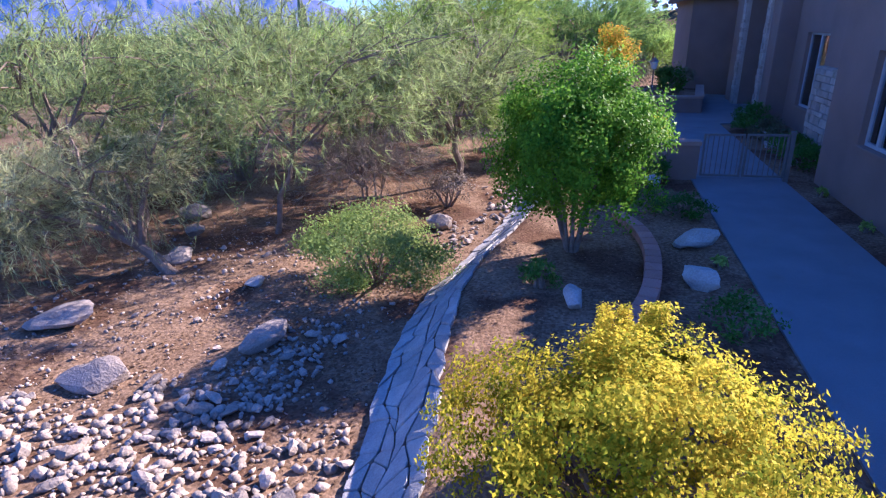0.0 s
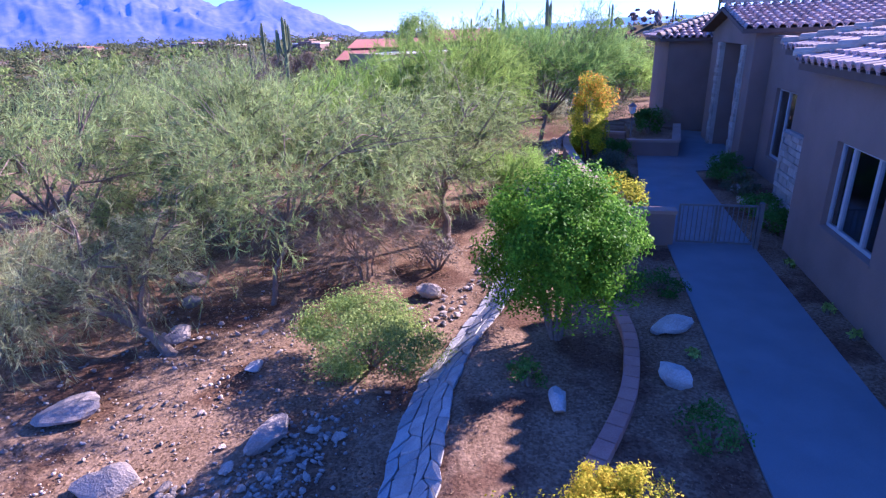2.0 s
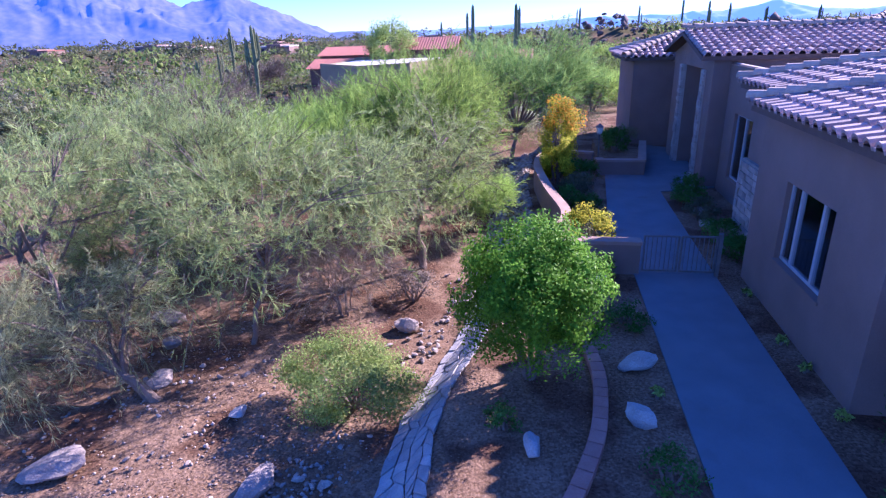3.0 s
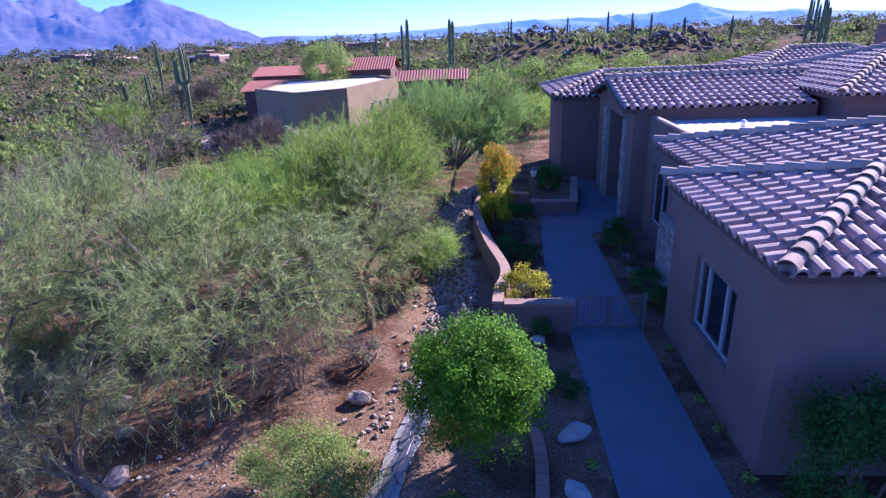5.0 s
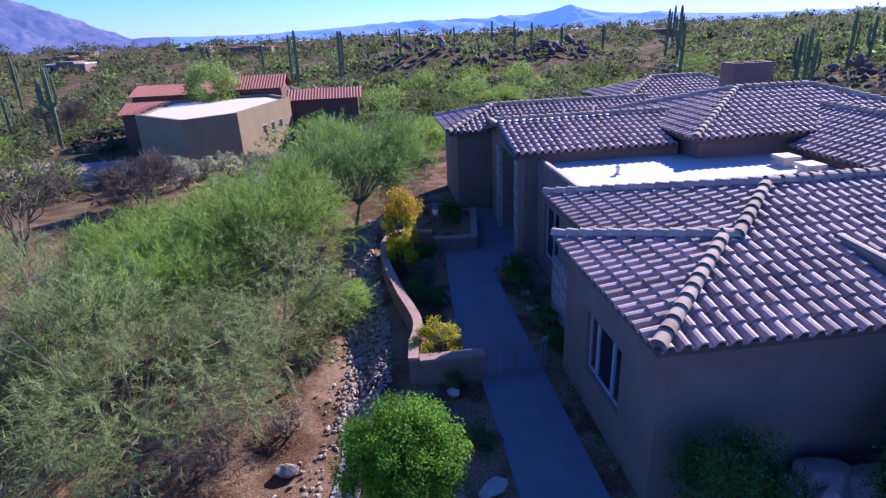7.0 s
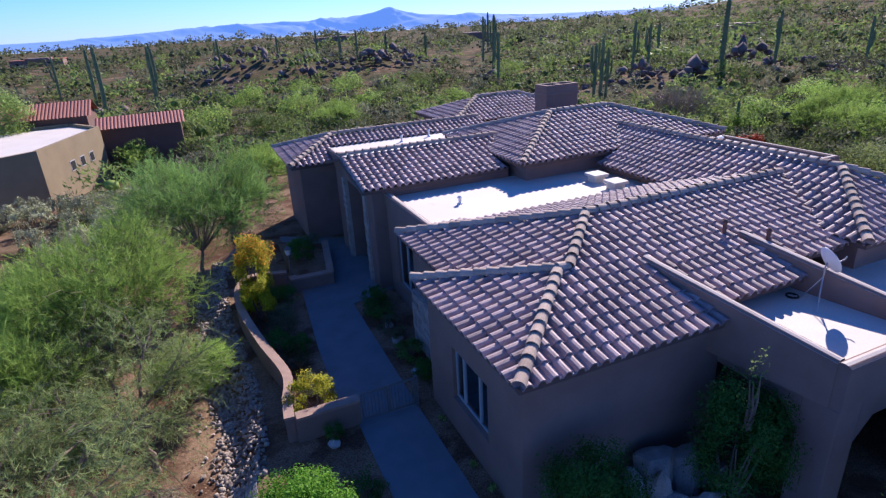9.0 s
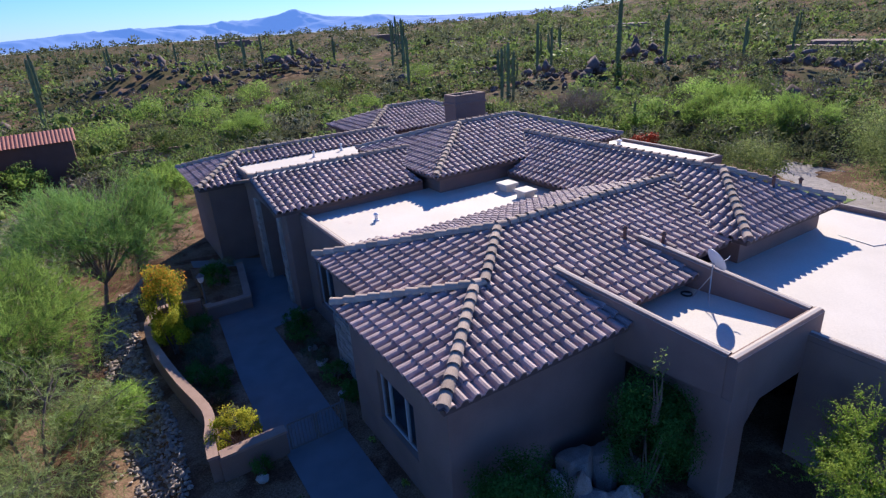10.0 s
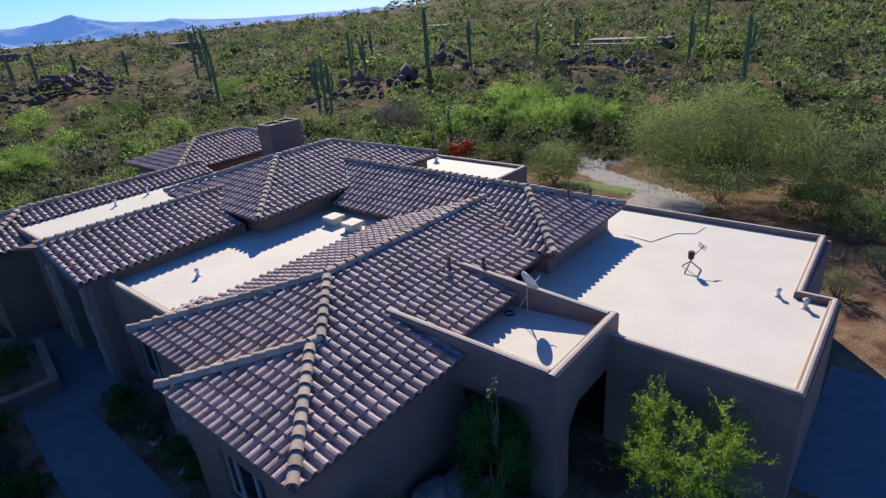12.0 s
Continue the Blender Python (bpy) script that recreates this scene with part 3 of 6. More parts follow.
# ---- tiled roofs: plane outlines, the eave first ----
zr = 4.94
PLANES = {
    "a_west": [(4.77, 7.8, 3.75), (4.77, 13.18, 3.75), (7.46, 10.49, 4.453)],
    "a_north": [(4.77, 13.18, 3.75), (5.08, 13.18, 3.75), (7.77, 10.49, 4.453), (7.46, 10.49, 4.453)],
    "south_near": [(4.77, 7.8, 3.75), (10.32, 7.8, 3.75), (10.32, 12.35, zr), (9.63, 12.35, zr), (7.77, 10.49, 4.453), (7.46, 10.49, 4.453)],
    "south_mid": [(10.32, 8.3, 3.881), (13.72, 8.3, 3.881), (13.72, 12.35, zr), (10.32, 12.35, zr)],
    "south_far": [(13.72, 8.9, 4.04), (15.5, 8.9, 4.04), (15.5, 9.52, 4.2), (17.35, 12.35, zr), (13.72, 12.35, zr)],
    "b_west": [(5.52, 12.74, 3.865), (5.52, 16.46, 3.865), (9.63, 12.35, zr), (7.77, 10.49, 4.453)],
    "b_north": [(5.52, 16.46, 3.865), (7.9, 16.46, 3.865), (7.9, 15.8, 4.038), (15.5, 15.8, 4.038), (15.5, 15.18, 4.2), (17.35, 12.35, zr), (9.63, 12.35, zr)],
    "g_west": [(15.5, 8.36, 4.2), (15.5, 9.52, 4.2), (17.35, 12.35, zr), (15.5, 15.18, 4.2), (15.5, 19.3, 4.2), (16.63, 19.3, 4.65), (18.13, 21.28, 5.25), (18.13, 10.99, 5.25)],
    "g_south": [(15.5, 8.36, 4.2), (20.76, 8.36, 4.2), (18.13, 10.99, 5.25)],
    "g_east": [(20.76, 8.36, 4.2), (20.76, 19.3, 4.2), (19.63, 19.3, 4.65), (18.13, 21.28, 5.25), (18.13, 10.99, 5.25)],
    "t_west": [(11.85, 19.3, 4.65), (11.85, 22.05, 4.65), (13.0, 23.6, 5.0), (11.85, 25.15, 4.65), (11.85, 26.9, 4.65), (15.65, 23.1, 5.8)],
    "t_south": [(11.85, 19.3, 4.65), (16.63, 19.3, 4.65), (18.13, 21.28, 5.25), (19.63, 19.3, 4.65), (22.7, 19.3, 4.65), (18.9, 23.1, 5.8), (15.65, 23.1, 5.8)],
    "t_east": [(22.7, 19.3, 4.65), (22.7, 26.9, 4.65), (18.9, 23.1, 5.8)],
    "t_north": [(11.85, 26.9, 4.65), (22.7, 26.9, 4.65), (18.9, 23.1, 5.8), (15.65, 23.1, 5.8)],
    "p_south": [(5.5, 20.45, 4.29), (11.85, 20.45, 4.29), (11.85, 22.05, 4.65), (13.0, 23.6, 5.0), (5.5, 23.6, 5.0)],
    "p_north": [(5.5, 26.75, 4.29), (11.85, 26.75, 4.29), (11.85, 25.15, 4.65), (13.0, 23.6, 5.0), (5.5, 23.6, 5.0)],
    "f_west": [(4.1, 27.8, 3.92), (4.1, 33.3, 3.92), (6.85, 30.55, 4.72)],
    "f_south": [(4.1, 27.8, 3.92), (6.4, 27.8, 3.92), (6.4, 29.3, 4.356), (15.6, 29.3, 4.356), (15.6, 30.55, 4.72), (6.85, 30.55, 4.72)],
    "f_north": [(4.1, 33.3, 3.92), (15.6, 33.3, 3.92), (15.6, 30.55, 4.72), (6.85, 30.55, 4.72)],
    "k_west": [(14.2, 30.9, 4.4), (14.2, 37.0, 4.4), (17.25, 33.95, 5.35)],
    "k_south": [(14.2, 30.9, 4.4), (23.0, 30.9, 4.4), (20.3, 33.95, 5.35), (17.25, 33.95, 5.35)],
}
wall([(14.6, 31.3, -0.3, 22.6, 36.6, 4.38)])
CAPS = [((4.77, 7.8, 3.75), (7.46, 10.49, 4.453)), ((4.77, 13.18, 3.75), (7.46, 10.49, 4.453)), ((7.46, 10.49, 4.453), (7.77, 10.49, 4.453)),
        ((7.77, 10.49, 4.453), (9.63, 12.35, zr)), ((5.52, 16.46, 3.865), (9.63, 12.35, zr)), ((9.63, 12.35, zr), (17.3, 12.35, zr)),
        ((15.5, 8.36, 4.2), (18.13, 10.99, 5.25)), ((20.76, 8.36, 4.2), (18.13, 10.99, 5.25)), ((18.13, 10.99, 5.25), (18.13, 21.2, 5.25)),
        ((11.85, 19.3, 4.65), (15.65, 23.1, 5.8)), ((22.7, 19.3, 4.65), (18.9, 23.1, 5.8)), ((15.65, 23.1, 5.8), (18.9, 23.1, 5.8)), ((11.85, 26.9, 4.65), (15.65, 23.1, 5.8)),
        ((5.5, 23.6, 5.0), (13.0, 23.6, 5.0)), ((4.1, 27.8, 3.92), (6.85, 30.55, 4.72)), ((4.1, 33.3, 3.92), (6.85, 30.55, 4.72)), ((6.85, 30.55, 4.72), (15.6, 30.55, 4.72)),
        ((14.2, 30.9, 4.4), (17.25, 33.95, 5.35)), ((17.25, 33.95, 5.35), (20.3, 33.95, 5.35)), ((20.3, 33.95, 5.35), (23.0, 30.9, 4.4))]


def plane_axes(pts):
    p = [Vector(q) for q in pts]
    u = (p[1] - p[0]).normalized()
    top = max(p, key=lambda q: q.z)
    v = top - p[0]
    v = (v - v.dot(u) * u).normalized()
    n = u.cross(v)
    if n.z < 0:
        n = -n
    return p, u, v, n


ROOFS = {}
for name, pts in PLANES.items():
    p, u, v, n = plane_axes(pts)
    bm = bmesh.new()
    hi = [bm.verts.new(q) for q in p]
    lo = [bm.verts.new(q - Vector((0, 0, 0.13))) for q in p]
    bm.faces.new(hi), bm.faces.new(lo[::-1])
    for i in range(len(p)):
        bm.faces.new((hi[i], lo[i], lo[(i + 1) % len(p)], hi[(i + 1) % len(p)]))
    bmesh.ops.recalc_face_normals(bm, faces=bm.faces[:])
    ROOFS[name] = part("roof", bm, M["deck"], house, "brown barrel-tile roof slope")

# ---- rocks ----
def rock_mesh(name, seed, flat=0.7, rough=0.28, sub=2, cut=0.5):
    rng = random.Random(seed)
    bm = bmesh.new()
    bmesh.ops.create_icosphere(bm, subdivisions=sub, radius=1.0)
    off = Vector((rng.uniform(-50, 50), rng.uniform(-50, 50), rng.uniform(-50, 50)))
    cuts = [(Vector((rng.gauss(0, 1), rng.gauss(0, 1), rng.gauss(0, 0.7))).normalized(), rng.uniform(cut, cut + 0.3)) for _ in range(10)]
    for v in bm.verts:
        d = v.co.normalized()
        r = 1 + rough * noise.noise(d * 1.3 + off) + 0.12 * noise.noise(d * 3.1 + off)
        for c, lim in cuts:
            k = d.dot(c) * r
            if k > lim:
                r *= (lim + 0.08 * (k - lim)) / k
        v.co = d * r
        v.co.z *= flat
    me = bpy.data.meshes.new(name)
    bm.to_mesh(me)
    bm.free()
    return me


ROCKS = [rock_mesh("rock", s, 0.7, 0.34, 3, 0.42) for s in range(6)]
SMALL = [rock_mesh("stone", 40 + s, 0.62, 0.4, 2, 0.34) for s in range(8)]
CHIPS = [rock_mesh("stone", 50 + s, 0.7, 0.45, 1, 0.3) for s in range(5)]


def boulder(x, y, sx, sy, sz, seed, mat, label, sink=0.25, turn=None, z=None, category="boulder"):
    me = ROCKS[seed % 6].copy()
    me.materials.clear()
    me.materials.append(M[mat])
    ob = new("boulder", me)
    a = turn if turn is not None else seed * 47 % 360
    tip = (seed % 3 * 9 - 9) * (2.0 if 7 < x < 10 else 1.0)
    ob.matrix_basis = Matrix.LocRotScale((x, y, (gz(x, y) if z is None else z) + sz * (0.7 - sink)), Euler((radians(tip), radians(-tip * 0.7), radians(a))), (sx, sy, sz))
    tagged(ob, label, category)
    return ob


boulder(2.25, 9.08, 0.34, 0.22, 0.30, 1, "pale", "pale angular boulder in shaded gravel", turn=20)
boulder(2.08, 7.58, 0.32, 0.22, 0.30, 2, "pale", "pale angular boulder beside the walk", turn=-25)
boulder(0.58, 6.75, 0.18, 0.30, 0.24, 3, "pale", "pale upright boulder in red gravel", turn=10)
boulder(-2.12, 10.95, 0.36, 0.26, 0.26, 4, "boulder", "rounded grey boulder at the edge of the wash")
boulder(-4.75, 5.15, 0.60, 0.28, 0.24, 5, "boulder", "long smooth grey boulder in the wash", turn=5)
boulder(-3.25, 6.25, 0.28, 0.50, 0.26, 0, "boulder", "flat-topped grey boulder in the wash", turn=-8)
boulder(-6.6, 6.4, 0.55, 0.38, 0.28, 1, "boulder", "grey boulder half in shade", turn=30)
boulder(-4.35, 7.8, 0.20, 0.15, 0.15, 2, "pale", "small pale boulder in the wash")
boulder(-6.9, 9.8, 0.32, 0.26, 0.22, 3, "boulder", "grey boulder under the mesquite")
boulder(-7.6, 10.8, 0.5, 0.34, 0.28, 4, "boulder", "grey boulder under the mesquite")
boulder(-6.3, 8.6, 0.42, 0.22, 0.2, 5, "boulder", "weathered grey boulder beside a leaning trunk", turn=60)
boulder(5.25, 17.6, 0.30, 0.24, 0.22, 2, "pale", "pale boulder in the planting bed")
boulder(5.15, 16.5, 0.30, 0.22, 0.2, 0, "pale", "pale boulder in the planting bed")
boulder(5.05, 14.5, 0.2, 0.17, 0.16, 3, "pale", "pale boulder in the planting bed")
boulder(1.75, 13.9 + 1.3, 0.3, 0.22, 0.22, 1, "pale", "pale boulder inside the court wall")
boulder(1.95, 12.35, 0.22, 0.2, 0.2, 4, "pale", "pale boulder at the foot of the court wall")
for i, (x, y, a, b, c) in enumerate([(8.0, 7.45, 0.55, 0.4, 1.5), (8.65, 7.35, 0.5, 0.36, 1.4), (7.35, 7.4, 0.48, 0.36, 1.15), (7.9, 6.75, 0.56, 0.42, 1.0), (8.5, 6.4, 0.5, 0.42, 0.8), (8.8, 5.75, 0.5, 0.42, 0.6), (7.3, 6.3, 0.46, 0.36, 0.75), (8.1, 5.7, 0.5, 0.36, 0.5), (9.05, 6.9, 0.38, 0.32, 1.3), (9.5, 5.5, 0.45, 0.34, 0.4), (7.75, 7.0, 0.3, 0.3, 1.2)]):
    boulder(x, y, a * 1.25, b * 1.2, c * 0.85, i, "boulder", "grey rock of the shaded rock garden")

# ---- court wall, gate, raised bed ----
court_wall = thing("garden_wall", (1, 13, 0), "low curved stucco garden wall with pale coping", "wall")


def wall_strip(name, pts, t, z0, z1, mat, parent, label=""):
    P = [Vector((*p, 0)) for p in pts]
    bm = bmesh.new()
    rows = []
    for i, p in enumerate(P):
        d1 = (p - P[i - 1]).normalized() if i else (P[1] - p).normalized()
        d2 = (P[i + 1] - p).normalized() if i < len(P) - 1 else d1
        n1, n2 = Vector((-d1.y, d1.x, 0)), Vector((-d2.y, d2.x, 0))
        m = (n1 + n2) / (1 + n1.dot(n2))
        rows.append([bm.verts.new(p + m * o + Vector((0, 0, z))) for o, z in ((-t / 2, z0), (-t / 2, z1), (t / 2, z1), (t / 2, z0))])
    for a, b in zip(rows, rows[1:]):
        for k in range(4):
            bm.faces.new((a[k], a[(k + 1) % 4], b[(k + 1) % 4], b[k]))
    bm.faces.new(rows[0][::-1]), bm.faces.new(rows[-1])
    bmesh.ops.recalc_face_normals(bm, faces=bm.faces[:])
    return part(name, bm, M[mat], parent, label)


def arc_points(keys, per=6):
    """A smooth line through keys."""
    out = []
    k = [keys[0]] + list(keys) + [keys[-1]]
    for a, b, c, d in zip(k, k[1:], k[2:], k[3:]):
        for i in range(per):
            t = i / per
            out.append(tuple(0.5 * (2 * q + (r - p) * t + (2 * p - 5 * q + 4 * r - s) * t * t + (3 * q - p - 3 * r + s) * t ** 3) for p, q, r, s in zip(a, b, c, d)))
    return out + [keys[-1]]


curve = [(1.00, 13.05)] + arc_points([(1.08, 13.9), (1.28, 15.2), (0.85, 17.5), (0.48, 20.4), (0.60, 22.2), (1.15, 23.1), (2.55, 22.8)])
wall_strip("wall_body", curve, 0.24, -0.7, 0.72, "stucco", court_wall)
wall_strip("coping", curve, 0.27, 0.722, 0.80, "cap", court_wall, "pale coping")
wall_strip("wall_body", [(1.125, 13.05), (2.85, 13.05)], 0.24, -0.7, 0.72, "stucco", court_wall)
wall_strip("coping", [(1.165, 13.05), (2.87, 13.05)], 0.32, 0.722, 0.80, "cap", court_wall, "pale coping")
bed = thing("raised_bed", (3.5, 24, 0), "raised stucco planter in the entry court", "planter")
wall_strip("wall_body", [(2.75, 22.7), (2.78, 22.4), (4.3, 22.4), (4.9, 26.2)], 0.24, -0.1, 0.52, "stucco", bed)
wall_strip("coping", [(2.75, 22.7), (2.78, 22.4), (4.3, 22.4), (4.9, 26.2)], 0.30, 0.522, 0.6, "cap", bed, "pale coping")
bm = bmesh.new()
prism(bm, [(2.85, 22.52), (4.2, 22.52), (4.78, 26.2), (2.9, 27.5)], 0.05, 0.45)
part("soil", bm, M["soil"], bed)

gate = thing("gate", (3.6, 12.95, 0.05), "grey iron double gate with upright bars, closed", "gate")
for x0, x1 in ((2.9, 3.66), (3.69, 4.45)):
    leaf = part("gate_leaf", boxes((x0, 12.93, 0.10, x1, 12.97, 0.14), (x0, 12.93, 0.92, x1, 12.97, 0.96), (x0, 12.93, 0.14, x0 + 0.04, 12.97, 0.92), (x1 - 0.04, 12.93, 0.14, x1, 12.97, 0.92)), M["gatemetal"], gate)
    for k in range(7):
        x = x0 + 0.04 + (k + 0.5) * (x1 - x0 - 0.08) / 7
        part("bar", boxes((x - 0.008, 12.942, 0.14, x + 0.008, 12.958, 0.92)), M["gatemetal"], leaf)
part("post", boxes((4.46, 12.9, -0.05, 4.54, 13.0, 1.02)), M["gatemetal"], gate)
lamp = thing("garden_lamp", (2.75, 22.9, 0.5), "small post lantern beside the court wall", "lamp")
bm = bmesh.new()
tube(bm, [(2.75, 22.9, 0.0), (2.75, 22.9, 1.45)], [0.03, 0.025], 8)
part("post", bm, M["gatemetal"], lamp)
bm = bmesh.new()
tube(bm, [(2.75, 22.9, 1.45), (2.75, 22.9, 1.5), (2.75, 22.9, 1.72)], [0.05, 0.1, 0.14], 8)
part("lantern", bm, M["whitemetal"], lamp)
bm = bmesh.new()
tube(bm, [(2.75, 22.9, 1.722), (2.75, 22.9, 1.76), (2.75, 22.9, 1.86)], [0.18, 0.13, 0.02], 8)
part("hood", bm, M["gatemetal"], lamp)

# ---- things on the roofs ----
def pipe_vent(x, y, z, h, r, label, mat="whitemetal", group=""):
    t = thing("roof_vent", (x, y, z), label, "vent", group)
    bm = bmesh.new()
    tube(bm, [(x, y, z - 0.02), (x, y, z + 0.04), (x, y, z + 0.05), (x, y, z + h)], [r * 2.2, r * 1.6, r, r], 12)
    part("pipe", bm, M[mat], t)
    bm = bmesh.new()
    tube(bm, [(x, y, z + h), (x, y, z + h + 0.03), (x, y, z + h + 0.09)], [r * 1.5, r * 1.7, r * 0.5], 12)
    part("cowl", bm, M[mat], t)


pipe_vent(8.62, 18.4, 3.86, 0.22, 0.06, "white capped vent pipe on the flat roof")
pipe_vent(17.95, 2.35, GZ, 0.2, 0.05, "pale capped vent pipe by the garage parapet", "roofwhite")
pipe_vent(17.6, 1.6, GZ, 0.24, 0.06, "pale capped vent pipe by the garage parapet", "roofwhite")
pipe_vent(10.0, 28.3, 4.37, 0.25, 0.05, "thin white vent pipe on the flat roof")
pipe_vent(11.7, 28.7, 4.37, 0.3, 0.05, "thin white vent pipe on the flat roof")
pipe_vent(23.6, 20.2, 3.93, 0.2, 0.1, "white capped vent on the rear flat roof")
for x, y, z in ((13.4, 9.6, 4.2), (12.6, 10.3, 4.38), (19.0, 9.7, 4.72), (19.9, 9.3, 4.55)):
    pipe_vent(x, y, z, 0.42, 0.05, "brown vent pipe through the tiles", "stucco_dark")
for x, y in ((14.5, 18.05), (14.42, 16.8)):
    s = thing("skylight_box", (x, y, 3.86), "white boxed roof ventilator with a flat lid", "ventilator")
    part("curb", boxes((x - 0.24, y - 0.24, 3.84, x + 0.24, y + 0.24, 4.08)), M["roofwhite"], s)
    part("lid", boxes((x - 0.34, y - 0.34, 4.082, x + 0.34, y + 0.34, 4.20), bevel=0.02), M["roofwhite"], s)


def dish(x, y, z, turn, label):
    t = thing("satellite_dish", (x, y, z), label, "satellite dish")
    R = Matrix.Translation((x, y, z)) @ Euler((0, 0, radians(turn))).to_matrix().to_4x4()
    bm = bmesh.new()
    bmesh.ops.create_uvsphere(bm, u_segments=28, v_segments=28, radius=1.0)
    bmesh.ops.delete(bm, geom=[v for v in bm.verts if v.co.z > -0.855], context="VERTS")
    for v in bm.verts:
        v.co = Vector((v.co.x * 0.68, v.co.y * 0.8, v.co.z + 0.96))
    ring = bmesh.ops.solidify(bm, geom=bm.faces[:], thickness=0.012)
    bmesh.ops.transform(bm, matrix=R @ pose(0, -0.05, 0.55, 62, 0, 0), verts=bm.verts[:])
    part("reflector", bm, M["whitemetal"], t, "pale oval reflector")
    bm = bmesh.new()
    tube(bm, [R @ Vector(p) for p in ((0, 0, -0.54), (0, 0, 0.42), (0, -0.05, 0.55))], [0.016] * 3, 8)
    for s in (-0.3, 0.3):
        tube(bm, [R @ Vector(p) for p in ((s, 0.25, -0.535), (0, 0, 0.15))], [0.012] * 2, 6)
    part("mast", bm, M["metal"], t)
    bm = bmesh.new()
    tube(bm, [R @ Vector(p) for p in ((0, 0.0, 0.35), (0, -0.45, 0.55), (0, -0.5, 0.62))], [0.014] * 3, 6)
    part("feed_arm", bm, M["metal"], t)


dish(12.82, 7.68, 4.05, 74, "pale oval satellite dish over the flat roof of the side entry")
# antenna foot on the garage roof
AX, AY = 18.42, 5.0
a = thing("antenna_mount", (AX, AY, GZ), "tripod antenna mount with a black unit on the garage roof", "antenna")
bm = bmesh.new()
for q in ((-0.34, 0.05), (0.16, -0.3), (0.16, 0.3)):
    tube(bm, [(AX + q[0], AY + q[1], GZ + 0.012), (AX, AY, GZ + 0.32)], [0.024, 0.02], 6)
tube(bm, [(AX, AY, GZ + 0.28), (AX, AY, GZ + 0.44)], [0.03, 0.03], 8)
part("tripod", bm, M["cap"], a)
bm = bmesh.new()
tube(bm, [(AX, AY, GZ + 0.40), (AX, AY, GZ + 0.42), (AX, AY, GZ + 0.65), (AX, AY, GZ + 0.67)], [0.06, 0.09, 0.105, 0.08], 12)
part("black_unit", bm, M["black"], a)
bm = bmesh.new()
tube(bm, [(AX, AY, GZ + 0.44), (AX + 0.3, AY - 0.15, GZ + 0.62), (AX + 0.55, AY - 0.2, GZ + 0.70)], [0.014] * 3, 6)
for k in range(3):
    o = 0.42 + 0.06 * k
    tube(bm, [(AX + o, AY - 0.3, GZ + 0.60 + 0.03 * k), (AX + o, AY - 0.05, GZ + 0.74 + 0.03 * k)], [0.01] * 2, 5)
part("arm", bm, M["black"], a)
hose = thing("hose", (12.7, 8.3, 3.5), "small coil of dark hose on the flat roof", "hose")
bm = bmesh.new()
tube(bm, [(12.66 + 0.14 * math.cos(k * 0.6), 8.2 + 0.14 * math.sin(k * 0.6), 3.516 + 0.0025 * k) for k in range(20)], [0.016] * 20, 6)
part("coil", bm, M["black"], hose)
cable = thing("cable", (19, 8, GZ), "thin grey cable lying on the white roof", "cable")
bm = bmesh.new()
tube(bm, [(20.2, 8.0, GZ + 0.012), (20.0, 6.9, GZ + 0.012), (21.2, 6.4, GZ + 0.012), (21.5, 5.8, GZ + 0.012), (22.3, 5.7, GZ + 0.012)], [0.012] * 5, 5)
part("wire", bm, M["metal"], cable)

# ---- plants ----
def fast_mesh(name, verts, quads, mat, parent=None, label="", tris=False):
    k = 3 if tris else 4
    me = bpy.data.meshes.new(name)
    me.vertices.add(len(verts))
    me.vertices.foreach_set("co", np.asarray(verts, np.float32).ravel())
    n = len(quads)
    me.loops.add(n * k)
    me.loops.foreach_set("vertex_index", np.asarray(quads, np.int32).ravel())
    me.polygons.add(n)
    me.polygons.foreach_set("loop_start", np.arange(0, n * k, k, dtype=np.int32))
    me.update(calc_edges=True)
    me.validate()
    return link(name, me, mat, parent, label)


def unit(rng, n):
    v = rng.normal(size=(n, 3))
    return v / np.linalg.norm(v, axis=1, keepdims=True)


def leaves(rng, at, size, out=None, lean=0.5, aspect=0.55, loose=0.8):
    """Pointed leaf quads at places: verts and quads."""
    n = len(at)
    face = unit(rng, n)
    if out is not None:
        face = out + loose * face
    d = np.cross(face, unit(rng, n))
    d /= np.linalg.norm(d, axis=1, keepdims=True)
    s = np.cross(d, face)
    s /= np.linalg.norm(s, axis=1, keepdims=True)
    L = (size * rng.uniform(0.6, 1.3, n))[:, None]
    w = L * aspect * 0.5
    up = np.cross(d, s) * L * 0.12
    v = np.stack([at, at + d * L * 0.5 + s * w + up, at + d * L, at + d * L * 0.5 - s * w + up], 1).reshape(-1, 3)
    return v, np.arange(4 * n).reshape(n, 4)


def strands(rng, at, way, length, width, bend=0.15):
    """Thin twig slivers: verts and triangles."""
    n = len(at)
    way = way / np.linalg.norm(way, axis=1, keepdims=True)
    s = np.cross(way, unit(rng, n))
    s /= np.linalg.norm(s, axis=1, keepdims=True)
    L = (length * rng.uniform(0.5, 1.3, n))[:, None]
    W = (width * rng.uniform(0.6, 1.3, n))[:, None] * 0.5
    mid = at + way * L * 0.5 + unit(rng, n) * L * bend
    v = np.stack([at - s * W, at + s * W, mid + s * W * 0.8, mid - s * W * 0.8, at + way * L + unit(rng, n) * L * bend * 0.5], 1)
    v = v[:, [0, 1, 4]].reshape(-1, 3)
    f = np.arange(3 * n).reshape(n, 3)
    return v, f


